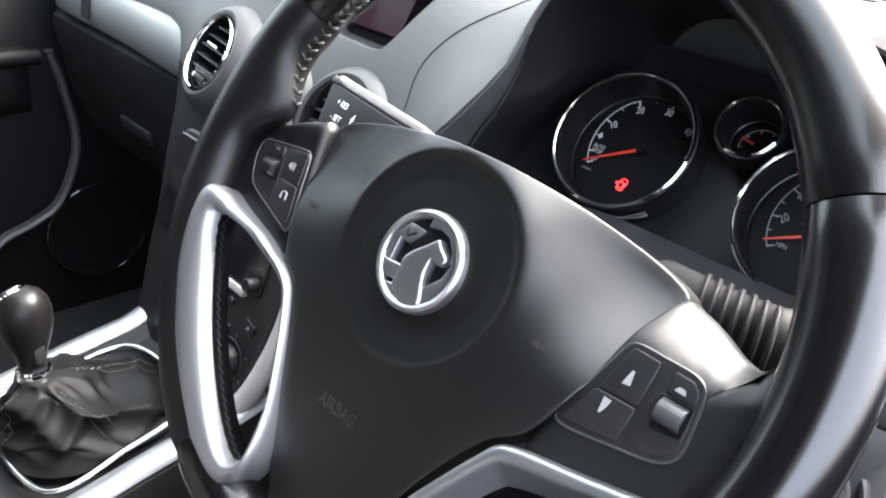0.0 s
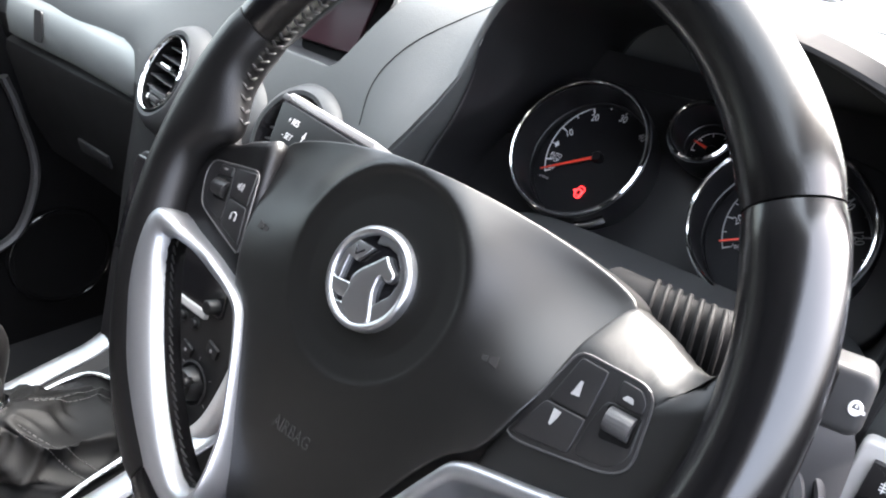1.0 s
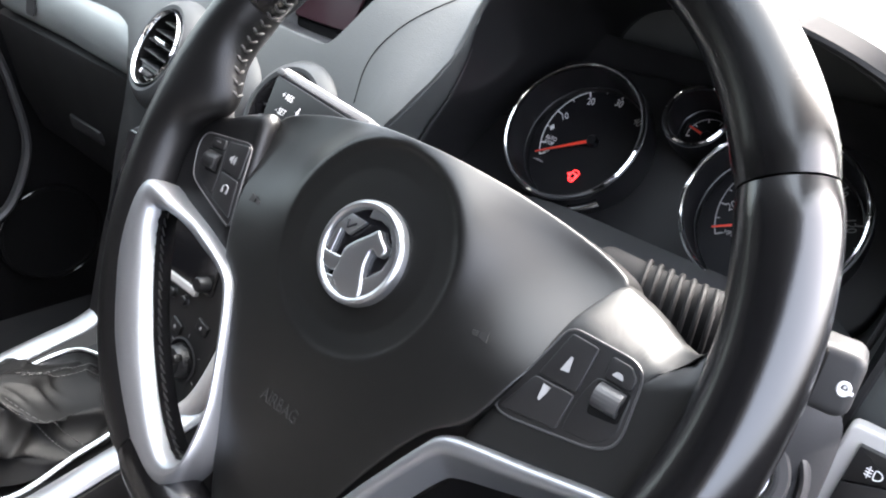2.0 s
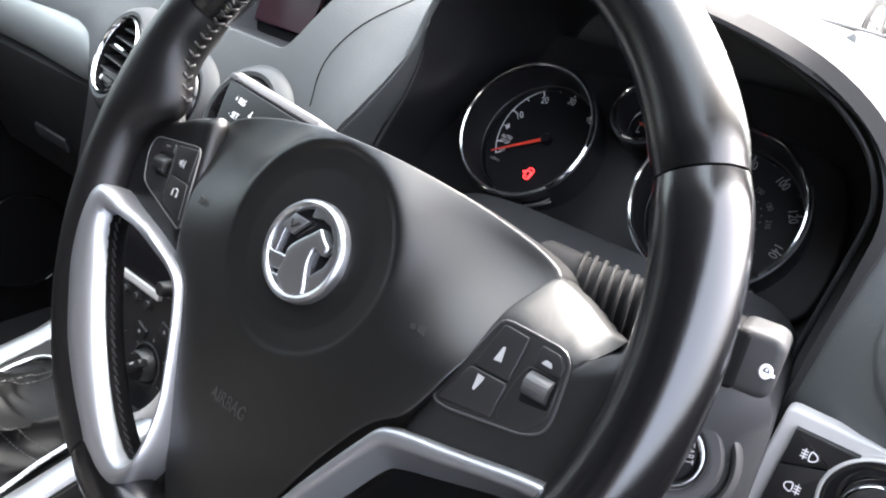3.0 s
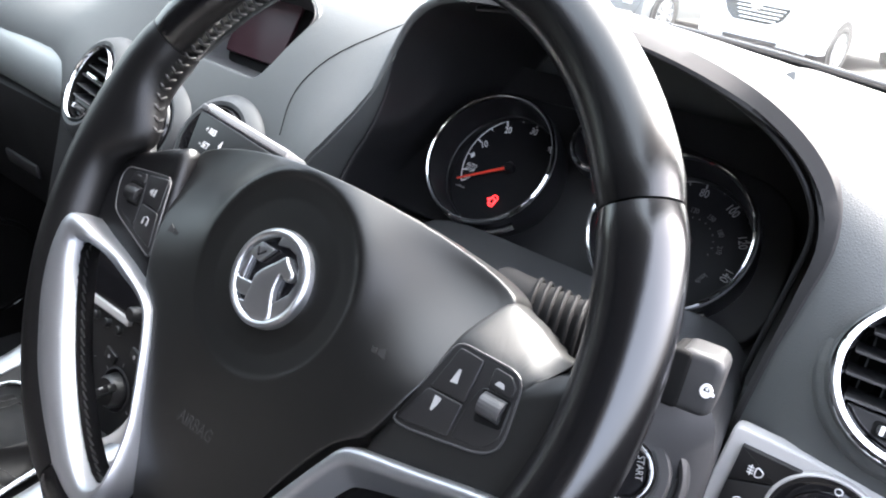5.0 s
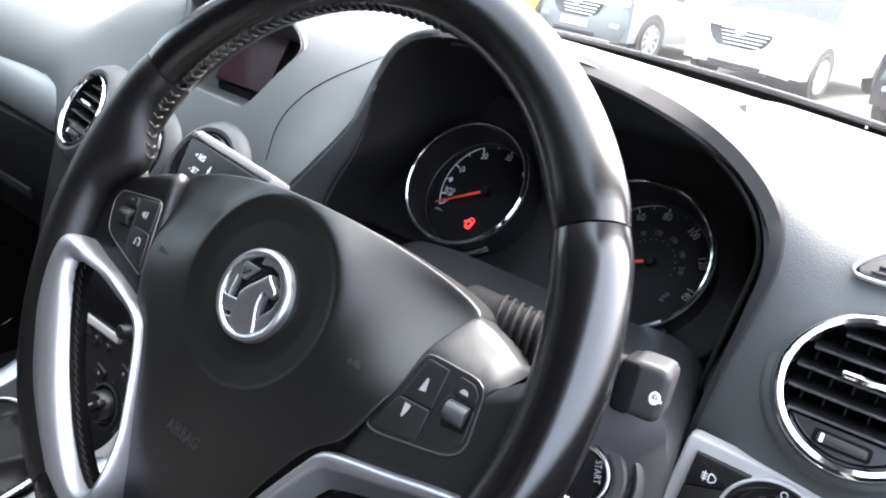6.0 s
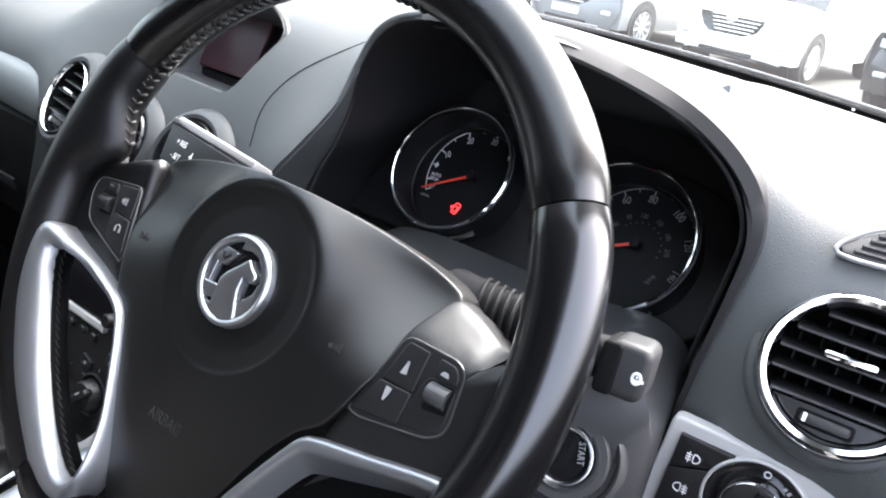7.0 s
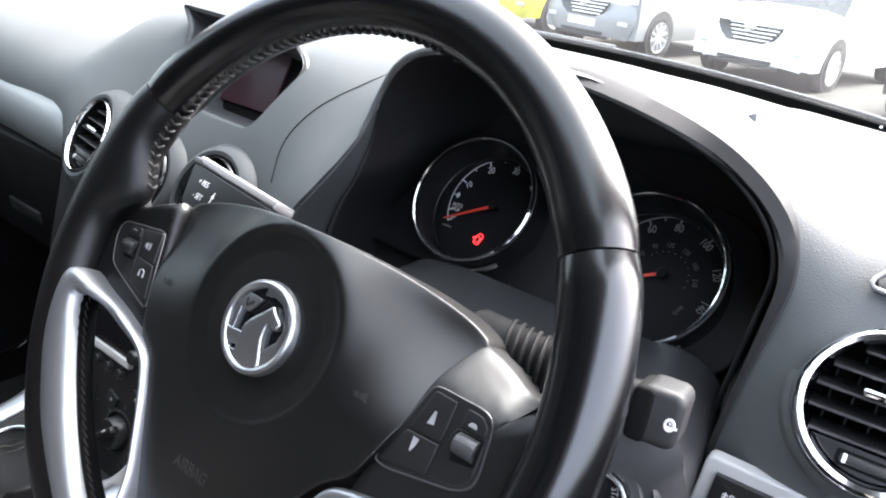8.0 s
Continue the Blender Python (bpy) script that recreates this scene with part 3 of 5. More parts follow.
ticks(speed, *SC, 0.0195, [140, 128, 114, 100, 84, 68, 52, 36, 20, 5, -12], 0.0008, 0.001, DIMPRINT)
mark(speed, SC[0] - 0.031, SC[1] - 0.022, "MPH", 0.0052, mat=GREYPRINT)
mark(speed, SC[0] + 0.0215, SC[1] - 0.022, "km/h", 0.0055, -118, DIMPRINT)
needle(speed, *SC, 208, 0.049, 0.002)

fuel = gauge(0.081, 0.040, 0.0206, 0.045, "fuel_gauge", "small fuel gauge, chrome-ringed", (0.0010, -0.0006))
arcband(fuel, 0.003, -0.002, 0.0165, 0.0006, 35, 190)
ticks(fuel, 0.003, -0.002, 0.0165, [40, 75, 112, 150, 188], 0.0008, 0.003)
needle(fuel, 0.003, -0.002, 165, 0.016, 0.001)

# ---- steering wheel ----
WHEEL = frame_at((0.004, 0.012, 1.0105), 30)
wheel = thing("steering_wheel", WHEEL, "black leather steering wheel with satin silver spoke trims", "steering wheel")
RIM, RC = 0.1795, (0.001, 0.0, 0.006)


def web(a):
    """How far the rim's inner side swells towards the spoke on the passenger's side."""
    d = math.degrees(a)
    return 0.0195 / (1 + math.exp(-(d - 165.5) / 2.6)) / (1 + math.exp((d - 176.0) / 2.0))


def rim_ring(a, radial=0.0172, axial=0.0178, shift=0.0):
    """Section of the rim at angle a: a flattened round."""
    ca, sa = math.cos(a), math.sin(a)
    out = []
    for t in np.linspace(0, 2 * math.pi, 28, endpoint=False):
        dr, dz = radial * math.cos(t), axial * math.sin(t)
        if dz > 0:
            dz *= 0.94
        if dr < 0:
            dr *= 1 + web(a) / 0.0172
            dz = dz * (1 - 6.0 * web(a) * (dr / 0.04) ** 2) - 0.45 * web(a) * (dr / 0.04) ** 2
        out.append((RC[0] + (RIM + shift + dr) * ca, RC[1] + (RIM + shift + dr) * sa, RC[2] + dz))
    return out


def rim_piece(a0, a1, n, name, mat, label, fat=0.0):
    rings = []
    for i, a in enumerate(np.linspace(radians(a0), radians(a1), n)):
        end = min(i, n - 1 - i)
        pinch = -0.0012 * math.exp(-((end / 1.2) ** 2))
        d = abs((math.degrees(a) - 90 + 180) % 360 - 180)
        grip = 0.0014 * math.exp(-(((d - 62) / 16) ** 2))
        rings.append(rim_ring(a, 0.0172 + pinch + fat + grip, 0.0178 + pinch + fat + grip))
    part(name, loft(rings), mat, wheel, label)


rim_piece(28, 151, 72, "rim_top", LEATHER, "black grained leather upper rim, stitched inside")
rim_piece(151.3, 244, 60, "rim_side", LEATHER_GRAIN, "black grained leather side rim")
rim_piece(-64, 27.7, 60, "rim_side", LEATHER_WORN, "smooth worn leather side rim")
rim_piece(244.3, 295.7, 36, "rim_bottom", LEATHER, "black leather lower rim")

# slanted stitches along the inner edge of the rim, in two rows that lean on each other
stitches = bmesh.new()
for a in np.arange(78, 169, 2.2):
    grip = 0.0014 * math.exp(-(((abs(a - 90) - 62) / 16) ** 2))
    for t0, t1, lean in ((194, 179, 0.9), (180, 168, -0.7)):
        pts = []
        for k in (0.0, 0.33, 0.67, 1.0):
            q, b = radians(t0 + (t1 - t0) * k), radians(a + lean * (k - 0.5))
            r = RIM + (0.0174 + grip + web(b) + 0.0005 * math.sin(math.pi * k)) * math.cos(q)
            pts.append((RC[0] + r * math.cos(b), RC[1] + r * math.sin(b), RC[2] - 0.40 * web(b) + (0.0170 + grip + 0.0007 * math.sin(math.pi * k)) * math.sin(q)))
        sweep(pts, [0.0005, 0.0010, 0.0010, 0.0005], 6, bm=stitches)
tagged(part("stitching", stitches, BLACKTHREAD, wheel, "black cross stitching"), kind="stuff")

# airbag pad
HALF = [(0.0, 0.047), (0.03, 0.0465), (0.06, 0.0440), (0.09, 0.0385), (0.108, 0.0325), (0.113, 0.026), (0.107, 0.002), (0.099, -0.026), (0.088, -0.052), (0.073, -0.066), (0.057, -0.092), (0.042, -0.124), (0.031, -0.150), (0.02, -0.168), (0.0, -0.173)]
pad_outline = spline(HALF + [(-x, y) for x, y in HALF[-2:0:-1]], 160, True)


def pad_height(u, v):
    """Height of the pad's face: flat below, rolling away towards the upper edge, with a dished disc round the emblem."""
    d = math.hypot(u, (v + 0.013) * 0.9)
    f = min(1.0, max(0.0, (v + 0.034) / 0.068))
    f = f * f * (3 - 2 * f)
    left = min(1.0, max(0.0, (-u - 0.01) / 0.07))
    roll = 0.5 * ((d - 0.0545) + math.hypot(d - 0.0545, 0.0030))
    skin = 0.0105 - (1 - f) * 0.6 * d * d - f * ((0.040 - 0.016 * left * left * (3 - 2 * left)) * math.tanh(24.5 * roll) - 0.0006)
    r = math.hypot(u + 0.001, v + 0.0105)
    floor_ = 0.0072 + 0.0015 * max(0.0, min(1.0, (r - 0.0405) / 0.012))
    k = min(1.0, max(0.0, (r - 0.0510) / 0.0030))
    return floor_ + (max(skin, floor_) - floor_) * k * k * (3 - 2 * k) if r < 0.054 else skin


rings = [[(*(np.array([0, -0.03]) + (p - np.array([0, -0.03])) * s), pad_height(*(np.array([0, -0.03]) + (p - np.array([0, -0.03])) * s)) - d) for p in pad_outline]
         for s, d in [(0.985, 0.045), (1.0, 0.02), (1.0, 0.0012), (0.9985, 0.0004), (0.996, 0.0001), (0.985, 0.0)] + [(k, 0.0) for k in np.linspace(0.95, 0.01, 110)]]
pad = part("airbag_pad", loft(rings), PADPLASTIC, wheel, "black soft plastic airbag cover", angle=60)
EM = (0.0, -0.0125)
emblem = part("emblem", lathe([(0.0212, 0.0105), (0.0216, 0.0146), (0.0224, 0.0156), (0.0238, 0.0160), (0.0252, 0.0153), (0.0259, 0.0140), (0.0262, 0.0105)], 96), EMBLEMSILVER, pad, "round satin silver emblem with a plain raised figure", m=pose(*EM, -0.0035))
part("emblem_field", prism(ringcircle(0, 0, 0.0222), 0.0080, 0.0118), GLOSSBLACK, emblem)
figure = spline([(0.0029, -0.0228), (-0.0045, -0.0190), (-0.0082, -0.0156), (-0.0082, -0.0085), (-0.0087, -0.0026), (-0.0055, 0.0028), (0.0010, 0.0091), (0.0058, 0.0137), (0.0084, 0.0118), (0.0109, 0.0099), (0.0148, 0.0072), (0.0147, 0.0039), (0.0129, 0.0024), (0.0103, 0.0025), (0.0074, 0.0039), (0.0069, -0.0002), (0.0071, -0.0046), (0.0091, -0.0102), (0.0118, -0.0190)], 90, True)
part("figure", prism(figure, 0.0110, 0.0158, 0.0016, 3), EMBLEMSILVER, emblem, "raised satin figure")
arc_out = [(0.0220 * math.cos(radians(a)), 0.0220 * math.sin(radians(a))) for a in np.linspace(-75, 100, 30)]
part("swoop", prism([(-0.0037, 0.0166), (0.003, 0.0180), (0.0099, 0.0164), (0.0148, 0.0116), (0.0178, 0.0051), (0.0163, -0.0024), (0.0096, -0.0099), (0.0060, -0.0150)] + arc_out, 0.0110, 0.0142, 0.0006), EMBLEMSILVER, emblem)
part("wing", prism(fillet([(-0.0215, -0.0060), (-0.0184, -0.0069), (-0.0079, -0.0060), (-0.0070, -0.0093), (-0.0082, -0.0138), (-0.0130, -0.0147), (-0.0180, -0.0130)], 0.002, 3), 0.0110, 0.0146, 0.0008), EMBLEMSILVER, emblem)
part("base", prism(fillet([(-0.0142, -0.0170), (-0.0021, -0.0154), (0.0038, -0.0215), (-0.0062, -0.0212)], 0.0015, 3), 0.0110, 0.0145, 0.0006), EMBLEMSILVER, emblem)
part("pole", prism([(-0.0200, 0.0065), (-0.0165, 0.0058), (-0.0162, -0.0069), (-0.0200, -0.0077)], 0.0110, 0.0142, 0.0005), EMBLEMSILVER, emblem)
flag = part("flag", prism([(-0.0197, 0.0065), (-0.014, 0.0145), (-0.0034, 0.0138), (-0.0103, 0.0048)], 0.0126, 0.0150, 0.0005), EMBLEMSILVER, emblem)
part("flag_mark", sweep([(-0.0136, 0.0116, 0.0151), (-0.0124, 0.0076, 0.0151), (-0.0080, 0.0112, 0.0151)], 0.0006, 6), GLOSSBLACK, flag)
text("AIRBAG", 0.0092, EMBOSS, pad, pose(-0.005, -0.0975, pad_height(-0.005, -0.0975) + 0.0007), label="embossed lettering", squeeze=0.85)


def horn_mark(x, y, turn):
    bm = join(prism([(-0.004, -0.0012), (-0.001, -0.0012), (-0.001, 0.0012), (-0.004, 0.0012)], 0, 0.0004), prism([(0.0, -0.0012), (0.0042, -0.0026), (0.0042, 0.0026), (0.0, 0.0012)], 0, 0.0004))
    part("horn_mark", bm, EMBOSS, pad, "embossed horn symbol", m=pose(x, y, pad_height(x, y) + 0.0005, 0, 0, turn))


horn_mark(0.0750, -0.0178, 8)
horn_mark(-0.0855, -0.0172, 172)

# spokes with the button groups, built for one side and mirrored
SPOKE = [(0.111, 0.027), (0.118, 0.0275), (0.130, 0.0235), (0.143, 0.0175), (0.153, 0.0165), (0.161, 0.022), (0.168, 0.034), (0.176, 0.034), (0.180, 0.0), (0.177, -0.030), (0.171, -0.045), (0.150, -0.051), (0.128, -0.053), (0.106, -0.058), (0.087, -0.062), (0.096, -0.030), (0.104, 0.0)]
RIGHT_KEYS = {
    "bezel": [(0.1085, 0.0036), (0.1390, 0.0034), (0.1440, -0.0010), (0.1466, -0.0245), (0.1450, -0.0300), (0.1380, -0.0345), (0.1009, -0.0418), (0.0930, -0.0409)],
    "upper": [(0.1108, 0.0016), (0.1236, 0.0012), (0.1232, -0.0190), (0.1050, -0.0198)], "lower": [(0.1044, -0.0206), (0.1230, -0.0198), (0.1222, -0.0355), (0.0960, -0.0396)],
    "well": [(0.1245, -0.0195), (0.1275, -0.0085), (0.1432, -0.0085), (0.1446, -0.0250), (0.1385, -0.0325), (0.1235, -0.0345)],
    "gap": [(0.1285, -0.0090), (0.1428, -0.0086), (0.1432, -0.0215), (0.1300, -0.0235)], "small": [(0.1296, 0.0012), (0.1385, 0.0008), (0.1424, -0.0030), (0.1424, -0.0078), (0.1300, -0.0082)], "roller": (0.1358, -0.0148)}
LEFT_KEYS = {
    "bezel": [(-0.1105, 0.0085), (-0.1525, 0.0030), (-0.1545, -0.0067), (-0.1495, -0.0190), (-0.1463, -0.0240), (-0.1399, -0.0270), (-0.0990, -0.0395)],
    "upper": [(-0.1292, 0.0042), (-0.1110, 0.0068), (-0.1080, -0.0128), (-0.1248, -0.0120)], "lower": [(-0.1246, -0.0130), (-0.1080, -0.0138), (-0.1020, -0.0345), (-0.1222, -0.0292)],
    "well": [(-0.1432, 0.0022), (-0.1310, 0.0038), (-0.1262, -0.0140), (-0.1240, -0.0280), (-0.1390, -0.0240), (-0.1475, -0.0170)],
    "gap": [(-0.1435, -0.0040), (-0.1298, -0.0028), (-0.1268, -0.0165), (-0.1392, -0.0172)], "small": [(-0.1430, 0.0026), (-0.1314, 0.0038), (-0.1305, -0.0022), (-0.1420, -0.0034)], "roller": (-0.1352, -0.0102)}
TRIM_OUT = [(0.157, -0.034), (0.167, -0.044), (0.1695, -0.060), (0.163, -0.080), (0.150, -0.099), (0.1295, -0.125), (0.104, -0.146), (0.080, -0.162), (0.060, -0.170), (0.047, -0.170), (0.0375, -0.161), (0.0335, -0.143), (0.0485, -0.106), (0.0645, -0.072), (0.077, -0.057), (0.104, -0.047), (0.136, -0.039)]
TRIM_OUT_RIGHT = [(0.162, -0.045), (0.169, -0.049), (0.173, -0.060), (0.166, -0.080), (0.153, -0.099), (0.132, -0.125), (0.106, -0.147), (0.081, -0.163), (0.060, -0.171), (0.045, -0.171), (0.034, -0.160), (0.036, -0.141), (0.049, -0.113), (0.060, -0.093), (0.072, -0.073), (0.0785, -0.064), (0.089, -0.0595), (0.117, -0.0535), (0.147, -0.0465)]
TRIM_IN_LEFT = [(0.146, -0.051), (0.131, -0.078), (0.106, -0.110), (0.077, -0.137), (0.053, -0.152), (0.043, -0.151), (0.0385, -0.143), (0.0538, -0.106), (0.0715, -0.0715), (0.084, -0.0605), (0.107, -0.0545), (0.130, -0.0485)]
TRIM_IN_RIGHT = [(0.149, -0.063), (0.141, -0.080), (0.110, -0.112), (0.085, -0.134), (0.070, -0.138), (0.062, -0.128), (0.065, -0.115), (0.073, -0.101), (0.085, -0.082), (0.092, -0.077), (0.110, -0.071), (0.134, -0.063), (0.144, -0.0605)]


def star(outline, centre, n):
    """Points of a closed outline at n even angles about centre."""
    P = spline(outline, 400, True) - np.array(centre)
    a = np.arctan2(P[:, 1], P[:, 0])
    o = np.argsort(a)
    t = np.linspace(-math.pi, math.pi, n, endpoint=False)
    r = np.interp(t, a[o], np.hypot(P[:, 0], P[:, 1])[o], period=2 * math.pi)
    return np.c_[centre[0] + r * np.cos(t), centre[1] + r * np.sin(t)]


def spoke_drop(u, v):
    """The spoke's upper side falls away beside the pad and rises again to the rim."""
    t = min(1.0, max(0.0, (abs(u) - 0.142) / 0.026))
    side = 0.38 * max(0.0, abs(u) - 0.112) * min(1.0, max(0.0, (v - 0.003) / 0.009))
    return (0.95 * (0.5 * ((v - 0.006) + math.hypot(v - 0.006, 0.004)) - 0.0005) + side) * (1 - t * t * (3 - 2 * t))


for s in (1, -1):
    flip = lambda pts: [(s * p[0], p[1]) for p in pts]
    rings = []
    sp = spline(flip(SPOKE), 90, True)
    c = np.array([s * 0.138, -0.012])
    thick = ((0.90, -0.034), (0.97, -0.026), (1.0, -0.016), (1.0, -0.0050), (0.994, -0.0020), (0.982, -0.0006), (0.95, 0.0)) if s > 0 else ((0.90, -0.016), (0.97, -0.013), (1.0, -0.008), (0.99, -0.0045), (0.97, -0.0022), (0.94, -0.0008))
    for k, w in thick + ((0.90, 0.0005), (0.82, 0.001), (0.7, 0.001), (0.5, 0.001), (0.3, 0.001), (0.05, 0.001)):
        row = [c + (p - c) * k for p in sp]
        rings.append([(q[0], q[1], w - (spoke_drop(q[0], q[1]) if s > 0 else 0.0)) for q in row])
    spoke = part("spoke", loft(rings), SPOKESKIN if s > 0 else LEATHER_GRAIN, wheel, "black spoke with a group of buttons", angle=60)
    plan = RIGHT_KEYS if s > 0 else LEFT_KEYS
    part("button_bezel", prism(fillet(plan["bezel"], 0.005, 4), -0.006, 0.0016, 0.0006), BUTTON, spoke, "black button surround")
    part("bezel_edge", sweep([(x, y, 0.0014) for x, y in fillet(plan["bezel"], 0.005, 4)], 0.0006, 6, True), STALKGREY, spoke, "thin raised edge")
    part("button", prism(fillet(plan["upper"], 0.0016, 3), 0.0, 0.0026, 0.0006), BUTTON, spoke, "black upper button")
    part("button", prism(fillet(plan["lower"], 0.0016, 3), 0.0, 0.0026, 0.0006), BUTTON, spoke, "black lower button")
    part("roller_well", prism(fillet(plan["well"], 0.003, 3), 0.0, 0.0019, 0.0005), BUTTON, spoke)
    part("roller", moved(join(*[moved(box(0.0112, 0.0019, 0.0104, 0.0004), Matrix.Rotation(radians(18 * i), 4, "X")) for i in range(10)]), pose(*plan["roller"], 0.0012)), STALKGREY if s > 0 else BUTTON, spoke, "ribbed thumb roller")
    # flat black plate: the gap's shade is put into its colour
    part("roller_shadow_gap", prism(fillet(plan["gap"], 0.0015, 3), 0.0, 0.0021, 0.0003), DEEPBLACK, spoke, "black plate painting the shadow gap round the roller")
    part("roller_button", prism(fillet(plan["small"], 0.0015, 3), 0.0, 0.0027, 0.0006), BUTTON, spoke)
    if s > 0:
        part("arrow_mark", prism([(-0.0019, -0.0034), (0.0019, -0.0028), (0.0010, 0.0034), (-0.0002, 0.0034)], 0, 0.0002), GREYPRINT, spoke, "white fan-shaped mark", m=pose(0.1149, -0.0104, 0.0027))
        part("arrow_mark", prism([(-0.0016, 0.0034), (0.0020, 0.0032), (0.0014, 0.0002), (-0.0002, -0.0036), (-0.0012, -0.0032)], 0, 0.0002), GREYPRINT, spoke, "white fan-shaped mark", m=pose(0.111, -0.0253, 0.0027))
        part("roller_mark", prism(fillet([(-0.0026, -0.0010), (0.0026, -0.0012), (0.0016, 0.0010), (-0.0012, 0.0012)], 0.0006, 3), 0, 0.0002), GREYPRINT, spoke, m=pose(0.1352, -0.0046, 0.0028))
    else:
        part("sound_mark", join(prism([(-0.0024, -0.0012), (-0.0010, -0.0012), (0.0002, -0.0026), (0.0002, 0.0026), (-0.0010, 0.0012), (-0.0024, 0.0012)], 0, 0.0002), box(0.0006, 0.0036, 0.0002, 0, (0.0013, 0, 0)), box(0.0006, 0.0050, 0.0002, 0, (0.0025, 0, 0))), GREYPRINT, spoke, m=pose(-0.1194, -0.0042, 0.0027))
        part("phone_mark", join(sweep([(-0.0022, -0.0010, 0), (-0.0022, 0.0010, 0), (0, 0.0020, 0), (0.0022, 0.0010, 0), (0.0022, -0.0010, 0)], 0.0005, 6), box(0.0016, 0.0022, 0.0003, 0, (-0.0022, -0.0018, 0)), box(0.0016, 0.0022, 0.0003, 0, (0.0022, -0.0018, 0))), GREYPRINT, spoke, m=pose(-0.1146, -0.0206, 0.0027))
        part("roller_mark", box(0.0036, 0.0009, 0.0002), DIMPRINT, spoke, m=pose(-0.1370, 0.0010, 0.0028))
    cen = (s * 0.098, -0.097)
    a, b = star(flip(TRIM_OUT_RIGHT if s > 0 else TRIM_OUT), cen, 120), star(flip(TRIM_IN_RIGHT if s > 0 else TRIM_IN_LEFT), cen, 120)
    lay = lambda k: a + (b - a) * k
    far = np.clip((np.hypot(a[:, 0], a[:, 1]) - 0.12) / 0.045, 0, 1)
    far = far * far * (3 - 2 * far) * (0.15 if s > 0 else 1.0)
    sunk = 0.0085 if s > 0 else 0.0
    high = lambda lo, hi: lo + (hi - lo) * far
    profile = ((0.02, -0.004), (0.0, 0.003), (0.05, 0.0056), (0.12, 0.0066), (0.28, 0.0068), (0.40, 0.0062), (0.48, 0.0048), (0.72, 0.0005), (1.0, -0.0045))
    rings = [np.c_[lay(k), high(w, w + 0.010)] for k, w in profile] if s > 0 else [np.c_[p, w] for p, w in ((lay(0.02), high(-0.004, -0.002)), (a, high(0.003, 0.009)), (lay(0.04), high(0.0065, 0.0150)), (lay(0.13), high(0.0090, 0.0195)), (lay(0.35), high(0.0105, 0.0215)), (lay(0.62), high(0.0105, 0.0212)), (lay(0.84), high(0.0092, 0.0190)), (lay(0.95), high(0.0070, 0.0155)), (lay(1.0), high(0.0035, 0.0110)))]
    trim = part("spoke_trim", loft(rings, caps=False), SILVER, wheel, "satin silver spoke trim")
    part("inner_edge", loft([np.c_[p, w] for p, w in ((lay(0.995), high(0.0040, 0.0115) - sunk), (lay(1.02), high(0.001, 0.0085) - sunk), (lay(1.02), high(-0.004, 0.005) - sunk), (lay(0.95), high(-0.008, -0.002) - sunk))], caps=False), LEATHER, trim, "black stitched leather edge")
    seam = bmesh.new()
    keep = far > 0.6 * far.max()
    first = int(np.argmax(keep & ~np.roll(keep, 1)))
    roll = lambda p: np.roll(p, -first, 0)[:int(keep.sum())]
    e0, e1 = spline(roll(np.c_[lay(1.022), high(0.0, 0.0078) - sunk]), 34), spline(roll(np.c_[lay(1.022), high(-0.001, 0.0055) - sunk]), 34)
    for p, q, r in zip(e0, e1[1:], e0[1:]):
        if np.linalg.norm(r - p) < 0.02:
            sweep([p, (p + q) / 2 + np.array([0, 0, 0.0005]), q], [0.0004, 0.0007, 0.0004], 5, bm=seam)
    tagged(part("edge_stitching", seam, BLACKTHREAD, trim, "black stitches"), kind="stuff")
part("wheel_hub", lathe([(0.0, -0.02), (0.04, -0.02), (0.042, -0.05), (0.035, -0.10)], 48), PADPLASTIC, wheel)


# ---- steering column with its stalks and starter button ----
column = thing("steering_column", pose(0, 0, 0), "dark grey plastic steering column shroud", "steering column")
rings = []
for y, low, top, w0, w1, rise in ((0.050, 0.905, 0.950, -0.055, 0.085, 0.0), (0.075, 0.890, 0.958, -0.075, 0.130, 0.01), (0.092, 0.872, 0.962, -0.085, 0.198, 0.026), (0.103, 0.865, 0.964, -0.09, 0.209, 0.034), (0.13, 0.85, 0.957, -0.095, 0.208, 0.010), (0.24, 0.84, 0.957, -0.095, 0.190, 0.01)):
    c, hw, zc, h = (w0 + w1) / 2, (w1 - w0) / 2, (low + top) / 2, (top - low) / 2
    row = []
    for a in np.linspace(0, 2 * math.pi, 64, endpoint=False):
        x = c + hw * math.copysign(abs(math.cos(a)) ** 0.4, math.cos(a))
        k = min(1, max(0, (x - 0.10) / 0.07))
        row.append((x, y, zc + h * math.copysign(abs(math.sin(a)) ** 0.45, math.sin(a)) + (rise * k * k * (3 - 2 * k) if math.sin(a) > 0 else 0)))
    rings.append(row)
part("shroud", loft(rings), SHROUD, column, "dark grey column shroud", angle=50)
# wiper stalk
wiper = part("wiper_stalk", sweep(spline([(0.085, 0.0896, 0.9957), (0.13, 0.0790, 1.001), (0.165, 0.0790, 1.0065), (0.195, 0.086, 1.008)], 24), [0.0170] * 15 + [0.0140] * 3 + [0.010] * 6, 24, flat=1.15), STALKRIB, column, "black wiper stalk with a ribbed collar")
